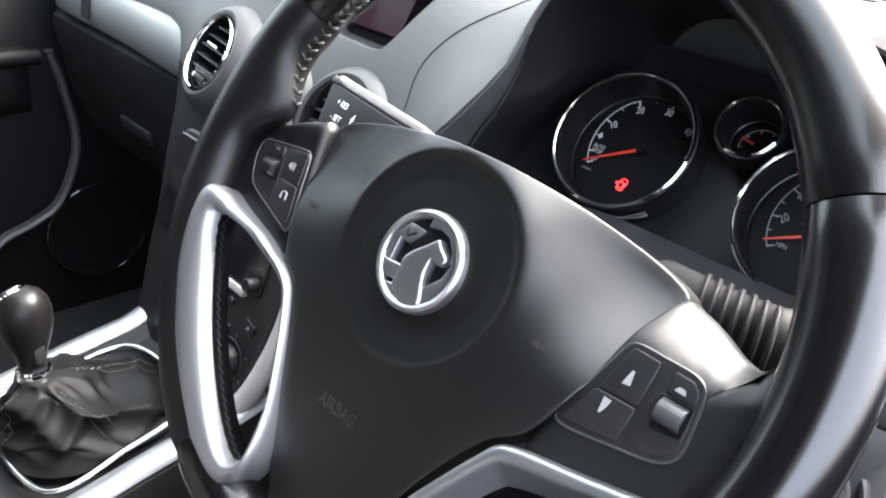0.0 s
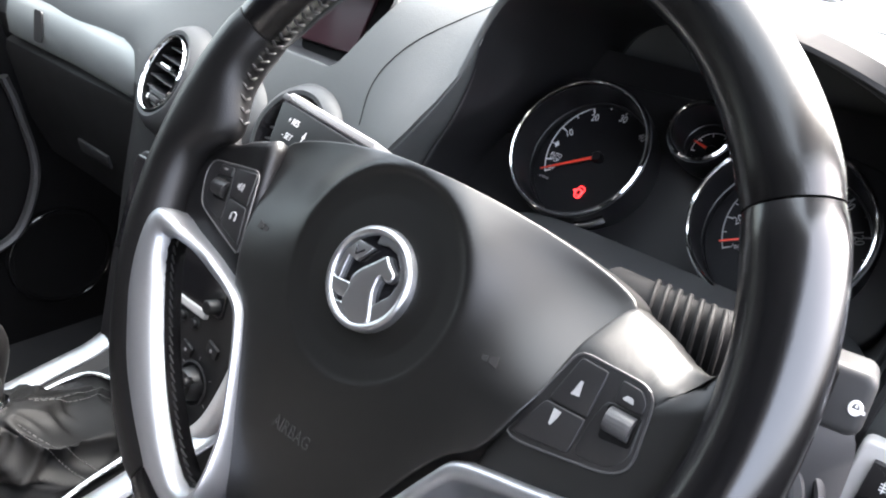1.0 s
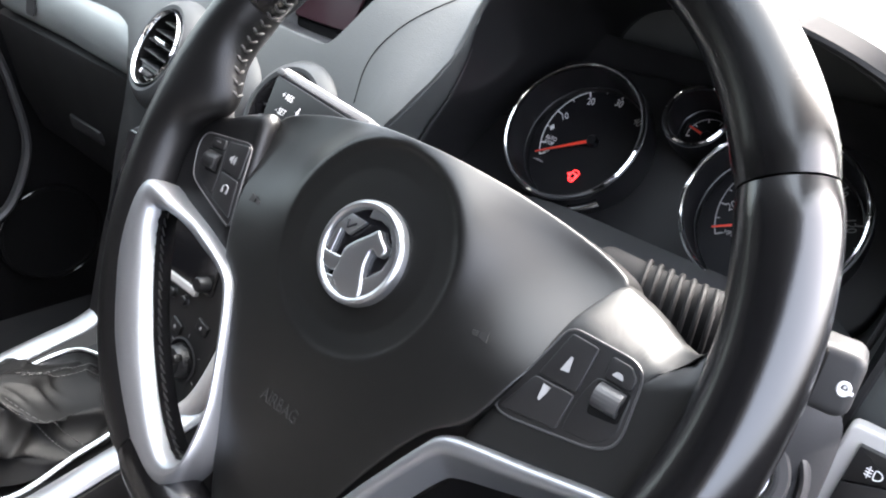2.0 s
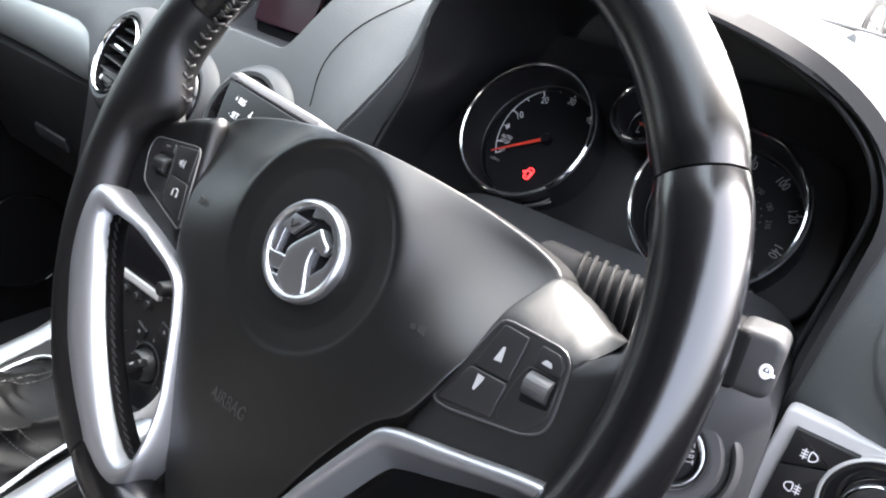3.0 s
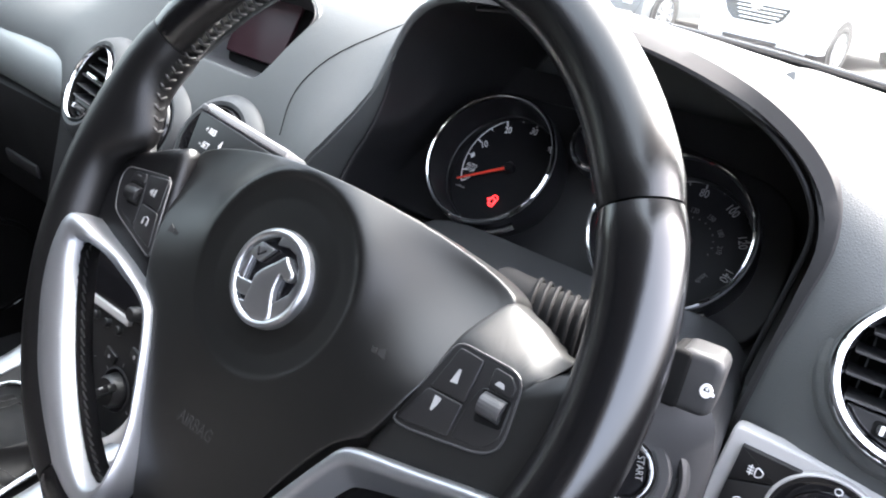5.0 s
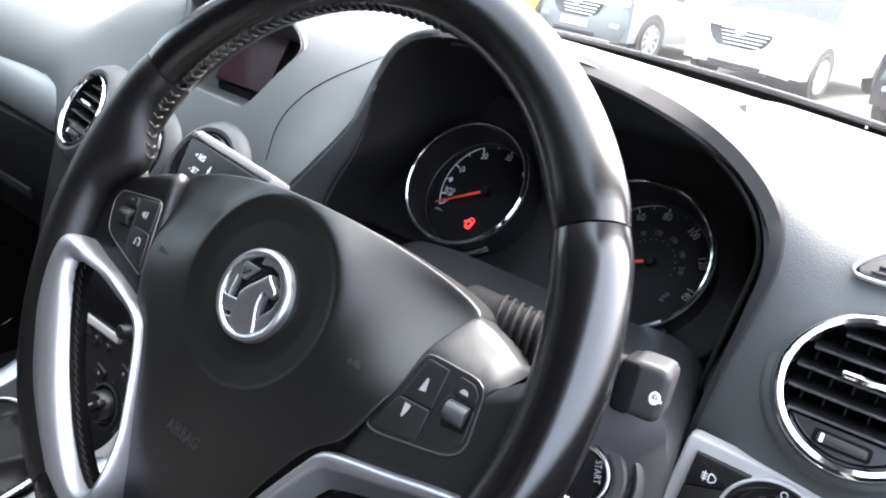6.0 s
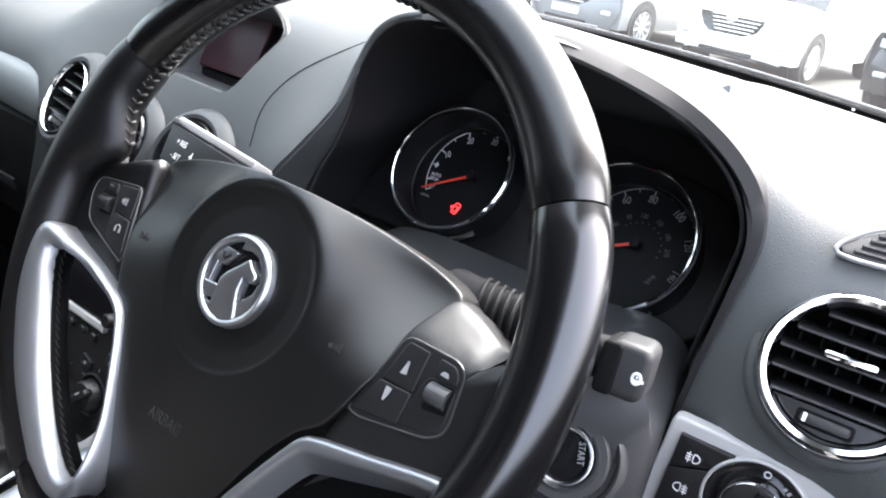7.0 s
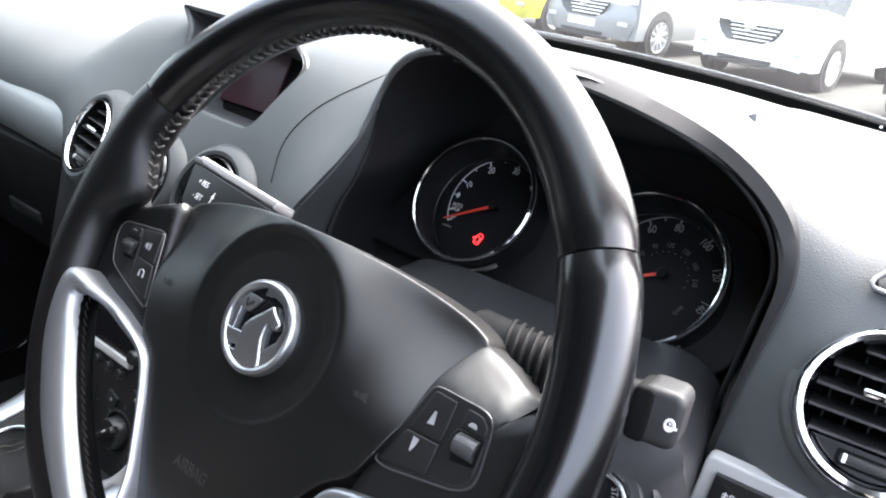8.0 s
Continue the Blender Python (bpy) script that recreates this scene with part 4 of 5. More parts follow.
for i in range(7):
    x = 0.109 + i * 0.0062
    y, z = 0.0896 - (x - 0.085) * 0.30, 0.9957 + (x - 0.085) * 0.14
    part("collar_rib", sweep([(x + 0.0060 * math.cos(a), y - 0.0184 * math.cos(a), z + 0.0204 * math.sin(a)) for a in np.linspace(0, 2 * math.pi, 32, endpoint=False)], 0.0013, 8, True), STALKRIB, wiper)
tip = part("stalk_tip", prism(rounded(0.0220, 0.0285, 0.006), -0.014, 0.012, 0.0042, 4), STALKTIP, wiper, "square grey stalk end with a wiper symbol", m=frame_at((0.1960, 0.0848, 1.0070), 14, 8))
part("tip_slot", prism(rounded(0.0100, 0.0270, 0.003), -0.012, 0.0136, 0.002), DEEPBLACK, tip, "black sliding ring", m=pose(-0.0085, -0.0006, 0))
part("wiper_mark", join(sweep([(0.0020 * math.cos(a), 0.0026 * math.sin(a), 0) for a in np.linspace(0, 2 * math.pi, 18, endpoint=False)], 0.0008, 5, True), box(0.0028, 0.0020, 0.0003, 0, (0.0, -0.0014, 0)), box(0.0018, 0.0014, 0.0003, 0, (0.0030, -0.0008, 0)), box(0.0010, 0.0012, 0.0003, 0, (0.0002, 0.0008, 0))), PRINT, tip, "white wiper symbol", m=pose(0.0060, -0.0010, 0.0121))
# cruise stalk
SM = frame_at((-0.171, 0.085, 1.018), 35)
cruise = part("cruise_stalk", prism(fillet([(-0.018, 0.0145), (0.078, 0.0042), (0.082, -0.020), (0.01, -0.030), (-0.0115, -0.016)], 0.004, 4), -0.018, 0.0, 0.0015), STALKFACE, column, "black cruise control stalk with white lettering", m=SM)
part("stalk_top", prism(fillet([(-0.0195, 0.0150), (-0.0145, 0.0215), (0.078, 0.0118), (0.078, 0.0046)], 0.002, 3), -0.020, -0.0005, 0.0022), STALKPALE, cruise, "pale grey upper side of the stalk")
part("stalk_nick", prism(rounded(0.008, 0.005, 0.0015, 3), -0.006, 0.0, 0.001), STALKGREY, cruise, m=pose(-0.0155, 0.0165, 0.0004, 0, 0, -6))
text("+ RES", 0.0062, PRINT, cruise, pose(0.003, 0.0022, 0.0002, 0, 0, -5), squeeze=0.8)
text("- SET", 0.0062, PRINT, cruise, pose(0.0035, -0.0085, 0.0002, 0, 0, -5), squeeze=0.8)
part("speed_mark", join(box(0.0007, 0.009, 0.0002), prism([(-0.0016, 0.0), (0.0016, 0.0), (0.0, 0.0035)], 0, 0.0002)), PRINT, cruise, m=pose(0.0185, -0.0055, 0.0002, 0, 0, -8))
# starter button
START = frame_at((0.1750, 0.081, 0.9430), 30, 10)
part("start_housing", lathe([(0.0330, -0.030), (0.0330, -0.004), (0.0320, -0.001), (0.0300, 0.0006), (0.0285, -0.0005), (0.0275, -0.006), (0.0252, -0.006), (0.0248, 0.001), (0.0235, 0.0026), (0.0200, 0.0026), (0.0186, 0.0012)], 64), SHROUD, column, "grey collar of the starter button", m=START)
sb = part("start_button", lathe([(0.0, 0.002), (0.0125, 0.002), (0.0136, 0.001), (0.0138, -0.005)], 64), GLOSSBLACK, column, "round starter button", m=START)
part("start_ring", lathe([(0.0134, 0.0), (0.0140, 0.0030), (0.0150, 0.0036), (0.0156, 0.0024), (0.0164, 0.0030), (0.0178, 0.0032), (0.0188, 0.0010)], 72), SATINCHROME, sb, "ribbed silver ring")
text("START", 0.0052, GREYPRINT, sb, pose(0.0088, 0.0040, 0.0022, 0, 0, -78), squeeze=0.8)


# ---- air vents ----
def round_vent(name, m, r, label, bezel, w=1.0, ring=None, proud=False):
    v = thing(name, m, label, "air vent", "round air vents")
    part("duct", lathe([(r - 0.002, 0.0), (r - 0.003, -0.05), (0.0, -0.05)], 64), DEEPBLACK, v)
    part("chrome_ring", lathe([(r + w * a, b) for a, b in ((-0.0052, -0.010), (-0.0045, -0.001), (-0.0025, 0.0030), (0.0005, 0.0040), (0.0030, 0.0022), (0.0042, -0.002), (0.004, -0.008))], 80), ring or CHROME, v, "polished ring")
    if proud:
        part("bezel", lathe([(r + 0.002, -0.006), (r + 0.0035, 0.0012), (r + 0.007, 0.0020), (r + 0.012, -0.001), (r + 0.018, -0.010), (r + 0.024, -0.030)], 80), bezel, v, "raised smooth surround")
    else:
        part("bezel", lathe([(r + 0.003, -0.005), (r + 0.0050, -0.0080), (r + 0.0075, -0.0087), (r + 0.0095, -0.0105), (r + 0.0120, -0.020)], 80), bezel, v, "grained surround with a groove")
    for i in range(5):
        y = r * (-0.40 + 0.29 * i)
        half = math.sqrt(max(0.0, (r - 0.005) ** 2 - y * y))
        slat = part("slat", box(2 * half, 0.0013, 0.018, 0.0005), BUTTON, v, m=pose(0, y, -0.011, 20))
        # front strip in a paler grey puts the lit edge into the colour
        part("slat_edge", box(2 * half - 0.001, 0.0015, 0.0012, 0.0004), STALKGREY, slat, "paler strip painting the slat's lit edge", m=pose(0, 0, 0.0092))
    for i in range(6):
        x = r * (-0.72 + 1.44 * i / 5)
        half = math.sqrt((r - 0.006) ** 2 - x * x)
        part("fin", box(0.0012, 2 * half * 0.9, 0.014, 0.0004), DARKDASH, v, m=pose(x, 0, -0.030, 0, 14))
    k = math.asin(0.52 * r / (r - 0.005))
    chord = [((r - 0.005) * math.cos(a), (r - 0.005) * math.sin(a)) for a in np.linspace(-k, -math.pi + k, 24)]
    pan = part("lower_panel", prism(chord, -0.014, -0.004, 0.001), BUTTON, v)
    part("wheel_well", prism(rounded(r * 0.72, r * 0.21, 0.002), -0.006, -0.0032, 0.0006), DEEPBLACK, pan, m=pose(-r * 0.02, -r * 0.70, 0))
    part("thumbwheel", box(r * 0.62, r * 0.13, 0.006, 0.0018), RUBBER, pan, "ribbed thumbwheel", m=pose(-r * 0.02, -r * 0.70, -0.003))
    part("thumb_mark", box(r * 0.05, r * 0.12, 0.003, 0.0005), PRINT, pan, m=pose(-r * 0.27, -r * 0.70, -0.0005))
    part("knob", box(r * 0.66, r * 0.12, 0.009, 0.002), CHROME, v, "chrome slider", m=pose(0.0, r * 0.18, -0.001))
    return v


round_vent("air_vent", VENT_R, 0.0410, "round air vent with dark slats in a chrome ring", SOFTDASH, 0.88)
round_vent("air_vent", VENT_C, 0.0350, "round centre air vent with a thin dark ring behind the stalk", COWL, 0.5, GLOSSBLACK, True)
round_vent("air_vent", VENT_M, 0.0360, "round centre air vent half hidden behind the wheel", COWL, 0.5, GLOSSBLACK, True)
round_vent("air_vent", VENT_L, 0.0380, "round centre air vent with dark slats and a chrome ring", FASCIA, 0.28, CHROME, True)

# ---- light switch panel ----
LP = frame_at((0.2315, 0.163, 0.9245), 8, 4)
lights = thing("light_switch_panel", LP, "silver-framed light switch panel with rotary knob", "switch panel")
part("panel_frame", prism(fillet([(-0.0262, 0.0208), (0.072, 0.0180), (0.135, 0.012), (0.135, -0.062), (-0.033, -0.058)], 0.005, 4), -0.010, 0.0, 0.002), SILVERTRIM, lights, "satin silver frame")
KC = (0.031, -0.0125)


def lamp_mark(b, x, y, back):
    rays = [box(0.0042, 0.0008, 0.0003, 0, (-0.0036 if not back else 0.0036, k * 0.0022, 0)) for k in (-1, 0, 1)]
    bow = sweep(spline([(0.0, -0.0032, 0), (0.0, 0.0032, 0), ((0.0036 if not back else -0.0036), 0.0023, 0), ((0.0047 if not back else -0.0047), 0, 0), ((0.0036 if not back else -0.0036), -0.0023, 0)], 24, True), 0.00045, 5, True)
    part("lamp_mark", join(bow, *rays, box(0.0007, 0.0085, 0.0003, 0, (-0.0036 if not back else 0.0036, 0, 0))), PRINT, b, "white lamp symbol", m=pose(x, y, 0.0042) @ Matrix.Scale(0.8, 4))


arc = [(KC[0] + 0.0292 * math.cos(radians(a)), KC[1] + 0.0292 * math.sin(radians(a))) for a in np.linspace(128, 176, 9)]
b1 = part("button", prism([(-0.0185, 0.0122), (arc[0][0] + 0.001, 0.0118)] + arc[:6] + [(arc[5][0], arc[5][1])] + [(-0.0198, -0.0098)], -0.004, 0.004, 0.0007), BUTTON, lights, "black front fog light button")
lamp_mark(b1, -0.0075, 0.0008, False)
b2 = part("button", prism([(-0.0200, -0.0106), (arc[5][0], arc[5][1] - 0.001), (arc[7][0], arc[7][1]), (arc[8][0], arc[8][1] - 0.01), (0.002, -0.036), (-0.0215, -0.037)], -0.004, 0.004, 0.0007), BUTTON, lights, "black rear fog light button")
lamp_mark(b2, -0.0098, -0.0205, True)
knob = part("knob_well", lathe([(0.0285, -0.002), (0.0282, 0.004), (0.0255, 0.0045), (0.0195, 0.0015), (0.0, 0.0015)], 64), GLOSSBLACK, lights, m=pose(*KC, 0))
part("knob_ring", lathe([(0.0300, -0.002), (0.0300, 0.0040), (0.0290, 0.0050), (0.0280, 0.0042)], 64), SILVERTRIM, knob, "satin silver ring")
kn = part("rotary_knob", lathe([(0.0, 0.011), (0.0135, 0.011), (0.0165, 0.010), (0.0172, 0.002)], 48), BUTTON, knob, "black rotary light knob")
part("knob_edge", lathe([(0.0165, 0.0098), (0.0176, 0.0104), (0.0184, 0.0092), (0.0184, 0.002)], 64), CHROME, kn, "thin bright ring")
part("grip", box(0.011, 0.031, 0.008, 0.003), GLOSSBLACK, kn, m=pose(0.002, 0, 0.012, 0, 0, -12))
part("pointer", box(0.0018, 0.0075, 0.0004), ORANGE, kn, "orange pointer mark", m=pose(0.0045, 0.0085, 0.0162, 0, 0, -12))
part("lamp_mark", join(prism(ringcircle(0, 0, 0.0018, 16), 0, 0.0003), *[moved(box(0.0015, 0.0005, 0.0003, 0, (0.0034, 0, 0)), Matrix.Rotation(radians(45 * k), 4, "Z")) for k in range(8)]), PRINT, kn, m=pose(0.002, -0.001, 0.0162))
part("off_mark", sweep([(0.0018 * math.cos(a), 0.0018 * math.sin(a), 0) for a in np.linspace(0, 2 * math.pi, 20, endpoint=False)], 0.00035, 5, True), PRINT, knob, m=pose(0.0012, 0.0235, 0.0048))
part("lamp_mark", join(box(0.0018, 0.0018, 0.0003, 0, (-0.0018, 0, 0)), box(0.0018, 0.0026, 0.0003, 0, (0.0012, 0, 0))), GREYPRINT, knob, m=pose(0.0135, 0.0185, 0.0046, 0, 0, -35))

# ---- side window demister above the vent ----
dm = thing("demister_vent", frame_at((0.283, 0.228, 1.0625), 54, 18), "dark slotted side window demister in the dashboard", "air vent")
part("mouth", prism(spline([(-0.033, -0.010), (-0.022, 0.004), (0.0, 0.014), (0.03, 0.018), (0.05, 0.012), (0.045, -0.006), (0.01, -0.012)], 40, True), -0.006, 0.0022, 0.001), BINNACLE, dm)
for i in range(5):
    part("slat", sweep(spline([(-0.027 + 0.004 * i, -0.008 + 0.0045 * i, 0.003), (0.0, -0.009 + 0.0052 * i, 0.003), (0.045, -0.004 + 0.0045 * i, 0.003)], 14), 0.0011, 6), SHROUD, dm)
part("rim", sweep([(x, y, 0.002) for x, y in spline([(-0.035, -0.0115), (-0.023, 0.0055), (0.0, 0.0155), (0.03, 0.0195), (0.052, 0.013), (0.046, -0.0075), (0.01, -0.0135)], 60, True)], 0.0014, 8, True), STALKPALE, dm)

# ---- centre display ----
disp = thing("centre_display", DISPLAY, "dark switched-off display sunk in the dashboard", "display")
part("recess", loft([[(cx + (x - cx) * k, cy + (y - cy) * k2, z) for x, y in display_outline] for cx, cy, k, k2, z in ((0.04, 0.0, 1.0, 1.0, 0.008), (0.04, 0.0, 0.985, 0.975, 0.002), (0.030, 0.016, 0.80, 0.74, -0.048))], caps=False), RECESS, disp, "grey inside of the recess")
part("recess_lip", sweep([(x, y, 0.003) for x, y in spline(display_outline, 110, True)], 0.0030, 8, True), SOFTDASH, disp, "grey grained lip of the recess")
part("screen_panel", prism(rounded(0.19, 0.090, 0.01), -0.053, -0.047), DEEPBLACK, disp, m=pose(0.04, 0.01, 0))
part("screen", prism(rounded(0.080, 0.062, 0.004), -0.047, -0.043, 0.001), SCREEN, disp, "dark reddish screen", m=pose(0.026, 0.012, 0))

# ---- centre stack and climate controls ----
STACK = frame_at((-0.36, 0.098, 0.795), 18)
stack = thing("centre_stack", STACK, "black centre stack with radio and climate controls", "control panel")
part("face", prism(fillet([(-0.105, 0.115), (0.105, 0.115), (0.112, 0.0), (0.095, -0.11), (-0.095, -0.11), (-0.112, 0.0)], 0.02, 5), -0.05, 0.006, 0.004), BUTTON, stack, "black control panel face")
part("side_trim", sweep(spline([(0.119, 0.10, 0.0), (0.124, 0.0, 0.002), (0.112, -0.070, 0.006), (0.092, -0.105, 0.010), (0.060, -0.130, 0.014)], 30), 0.010, 10), SILVERTRIM, stack, "satin silver side trim")
part("radio_face", prism(rounded(0.19, 0.100, 0.006), 0.004, 0.009, 0.002), GLOSSBLACK, stack, "gloss black radio face", m=pose(-0.008, 0.058, 0))
bar = part("trim_bar", prism(rounded(0.125, 0.0080, 0.0015), 0.004, 0.011, 0.0015), SILVERTRIM, stack, "satin silver bar", m=pose(0.004, 0.0050, 0))
for i in range(6):
    sbn = part("small_button", lathe([(0.0, 0.0105), (0.0036, 0.0105), (0.0046, 0.0092), (0.0048, 0.004)], 24), BUTTON, stack, m=pose(-0.046 + i * 0.0195, -0.0090, 0))
    part("button_ring", lathe([(0.0048, 0.006), (0.0053, 0.0075), (0.0058, 0.006)], 24), STALKGREY, sbn)
part("volume_knob", lathe([(0.0, 0.020), (0.0055, 0.020), (0.0068, 0.0185), (0.0074, 0.006)], 40), BUTTON, stack, "round black knob", m=pose(0.0770, 0.0185, 0))
for x, y, r in ((0.0, -0.062, 0.027), (0.070, -0.061, 0.022)):
    k = part("climate_dial", lathe([(r, 0.008), (r - 0.002, 0.009), (r - 0.004, 0.006), (0.0, 0.006)], 48), BINNACLE, stack, "black climate dial", m=pose(x, y, 0))
    part("dial_knob", lathe([(0.0, 0.019), (r * 0.58, 0.019), (r * 0.68, 0.016), (r * 0.74, 0.006)], 40), BUTTON, k)
    part("dial_grip", box(0.008, 2 * r * 0.78, 0.010, 0.003), BUTTON, k, m=pose(0, 0, 0.021, 0, 0, -50))
    part("dial_mark", box(0.0014, 0.006, 0.0004), PRINT, k, "white pointer", m=pose(0.004, 0.006, 0.0262, 0, 0, -50))
    for q in range(5):
        part("scale_mark", box(0.0008, 0.0035, 0.0003), GREYPRINT, k, m=Matrix.Rotation(radians(120 - 60 * q), 4, "Z") @ pose(0, r + 0.003, 0.0063))
for x, y in ((-0.035, -0.0370), (0.0506, -0.0350), (0.0858, -0.0200)):
    fb = part("function_button", prism(fillet([(-0.008, 0.007), (0.009, 0.003), (0.007, -0.007), (-0.009, -0.004)], 0.0015, 3), 0.004, 0.0088, 0.001), BUTTON, stack, m=pose(x, y, 0))
    part("button_mark", prism(ringcircle(0, 0, 0.0018, 14), 0, 0.0003), GREYPRINT, fb, m=pose(-0.001, -0.001, 0.0088))

# ---- centre console and gear lever ----
console = thing("centre_console", pose(-0.35, 0, 0), "black centre console with satin silver rails", "console")


def con_z(y): return 0.688 + 0.16 * (y + 0.05)


rings = []
for y in np.linspace(-0.75, 0.13, 30):
    z = con_z(y) if y > -0.3 else con_z(-0.3)
    rings.append([(x, y, zz) for x, zz in ((-0.115, 0.35), (-0.115, z - 0.02), (-0.108, z - 0.004), (-0.085, z), (-0.07, z - 0.01), (0.07, z - 0.01), (0.085, z), (0.108, z - 0.004), (0.115, z - 0.02), (0.115, 0.35))])
part("console_body", loft(rings), DARKDASH, console, "black console body", angle=25)
for s in (-1, 1):
    rail = spline([(s * 0.092, -0.5, con_z(-0.3)), (s * 0.092, -0.2, con_z(-0.2)), (s * 0.094, 0.0, con_z(0.0)), (s * 0.097, 0.06, con_z(0.06)), (s * 0.104, 0.105, con_z(0.105) + 0.018), (s * 0.112, 0.125, con_z(0.12) + 0.05)], 50)
    part("silver_rail", sweep(rail, 0.013, 12, flat=0.45), SILVER, console, "satin silver rail")
part("lever_surround", sweep(spline([(-0.062, -0.10, con_z(-0.1) + 0.001), (0.062, -0.10, con_z(-0.1) + 0.001), (0.068, -0.03, con_z(-0.03) + 0.001), (0.058, 0.028, con_z(0.028) + 0.003), (0.0, 0.042, con_z(0.042) + 0.004), (-0.058, 0.028, con_z(0.028) + 0.003), (-0.068, -0.03, con_z(-0.03) + 0.001)], 80, True), 0.0028, 10, True), SATINCHROME, console, "chrome surround of the lever")

lever = thing("gear_lever", pose(-0.358, -0.035, 0.69), "gear lever with a black knob and a grey leather gaiter", "gear lever")


def crest(v): return 1 - 2 * (0.02 + math.sin(v / 2) ** 2) ** 0.36


rings = []
for k in range(29):
    t = k / 28
    h = 0.052 * t ** 0.9
    hw, hl = 0.058 * (1 - t ** 2.2) + 0.013, 0.062 * (1 - t ** 2.2) + 0.013
    row = []
    swell = math.sin(math.pi * t) ** 0.8
    for a in np.linspace(0, 2 * math.pi, 144, endpoint=False):
        sq = 1 + 0.16 * abs(math.sin(2 * a)) * (1 - t)
        fold = swell * (0.0075 * crest(4 * (a - 0.09)) + 0.0085 * crest(5 * a + 7 * t + 0.8 * math.sin(3 * a)) + 0.0060 * crest(3 * a - 13 * t + 1.2) + 0.0030 * crest(11 * a + 6 * math.sin(5 * t)))
        lift = 0.0065 * swell * crest(2 * a + 9 * t + math.sin(3 * a) + 1)
        row.append((hw * sq * math.cos(a) + fold * math.cos(a), 0.006 * (1 - t) - 0.033 * t + hl * sq * math.sin(a) + fold * math.sin(a), h - 0.004 + 0.008 * math.sin(a) * (1 - t) + lift))
    rings.append(row)
part("gaiter", loft(rings), GAITER, lever, "grey wrinkled leather gaiter with seams", angle=70)
seam = bmesh.new()
for k0 in (2, 38, 74, 110):
    for dk in (-2, 2):
        for i in range(1, 26):
            p, q = np.array(rings[i][(k0 + dk) % 144]), np.array(rings[i + 1][(k0 + dk) % 144])
            out = np.array([p[0], p[1] + 0.02, 0.02])
            out = out / np.linalg.norm(out) * 0.0006
            sweep([p + out, p + (q - p) * 0.62 + out], 0.0005, 4, bm=seam)
tagged(part("gaiter_stitching", seam, THREAD, lever, "pale double stitching"), kind="stuff")
tiltm = pose(-0.009, -0.035, 0.044, -2, -14, 0) @ Matrix.Scale(0.79, 4)
part("collar", lathe([(0.0155, -0.004), (0.0175, 0.0), (0.0170, 0.006), (0.0185, 0.008), (0.0180, 0.011), (0.012, 0.012)], 48), CHROME, lever, "chrome collar", m=tiltm)
kb = part("knob", lathe([(0.0140, 0.008), (0.0145, 0.020), (0.0180, 0.033), (0.0235, 0.047), (0.0275, 0.062), (0.0285, 0.076), (0.0260, 0.089), (0.0205, 0.098), (0.012, 0.103), (0.0, 0.1045)], 48), KNOBSKIN, lever, "black gear knob", m=tiltm)
capm = pose(0, 0, 0.074, 22, -24, 0)
part("knob_cap", lathe([(0.0, 0.0315), (0.010, 0.0305), (0.0150, 0.0285), (0.0170, 0.0260)], 40), GLOSSBLACK, kb, "gloss black cap", m=capm)
part("cap_ring", lathe([(0.0165, 0.0255), (0.0172, 0.0280), (0.0188, 0.0265), (0.0192, 0.0225)], 48), CHROME, kb, "chrome ring", m=capm)
part("reverse_collar", box(0.008, 0.012, 0.022, 0.003), BUTTON, kb, m=pose(0.016, 0.004, 0.030))

# ---- passenger side ----
strip = thing("dash_trim_strip", Matrix(), "satin grey trim strip along the passenger dashboard", "trim strip")
rings = []
for i, x in enumerate(np.linspace(-0.515, -0.905, 60)):
    e = min(1.0, (i + 0.6) / 9)
    top, low = 0.950 + 0.032 * math.sin(e * math.pi / 2), 0.950 - 0.030 * math.sin(e * math.pi / 2)
    yy = 0.178 + 0.012 * min(1, (abs(x) - 0.515) / 0.2)
    rings.append([(x, y, z) for y, z in ((yy + 0.02, low), (yy - 0.006, low + 0.002), (yy - 0.012, low + 0.008), (yy - 0.013, (top + low) / 2), (yy - 0.008, top - 0.010), (yy + 0.004, top - 0.001), (yy + 0.03, top))])
part("strip", loft(rings), STRIPTRIM, strip, angle=50)
part("handle_slot", prism(rounded(0.022, 0.040, 0.005), 0, 0.002), BINNACLE, strip, "dark finger slot", m=frame_at((-0.80, 0.1765, 0.955), 8))
glove = thing("glovebox", Matrix(), "dark closed glovebox lid below the trim strip", "glovebox")
part("lid", loft([[(x, y, z) for y, z in ((0.19, 0.918), (0.181, 0.912), (0.179, 0.90), (0.200, 0.80), (0.225, 0.74), (0.25, 0.735))] for x in np.linspace(-0.53, -0.93, 20)], True), DARKDASH, glove, angle=30)
part("lid_groove", box(0.10, 0.004, 0.008, 0.001), BINNACLE, glove, m=pose(-0.70, 0.192, 0.852))
part("finger_recess", box(0.085, 0.006, 0.020, 0.004), BINNACLE, glove, "dark finger recess", m=pose(-0.72, 0.196, 0.806, 12))

# ---- passenger door with its speaker ----
DOOR = -1.0
door = thing("passenger_door", Matrix(), "black passenger door card with armrest and speaker", "car door")
part("door_card", box(0.06, 1.5, 0.72, 0.01, (DOOR - 0.03, -0.30, 0.70)), DARKDASH, door, "black door card")
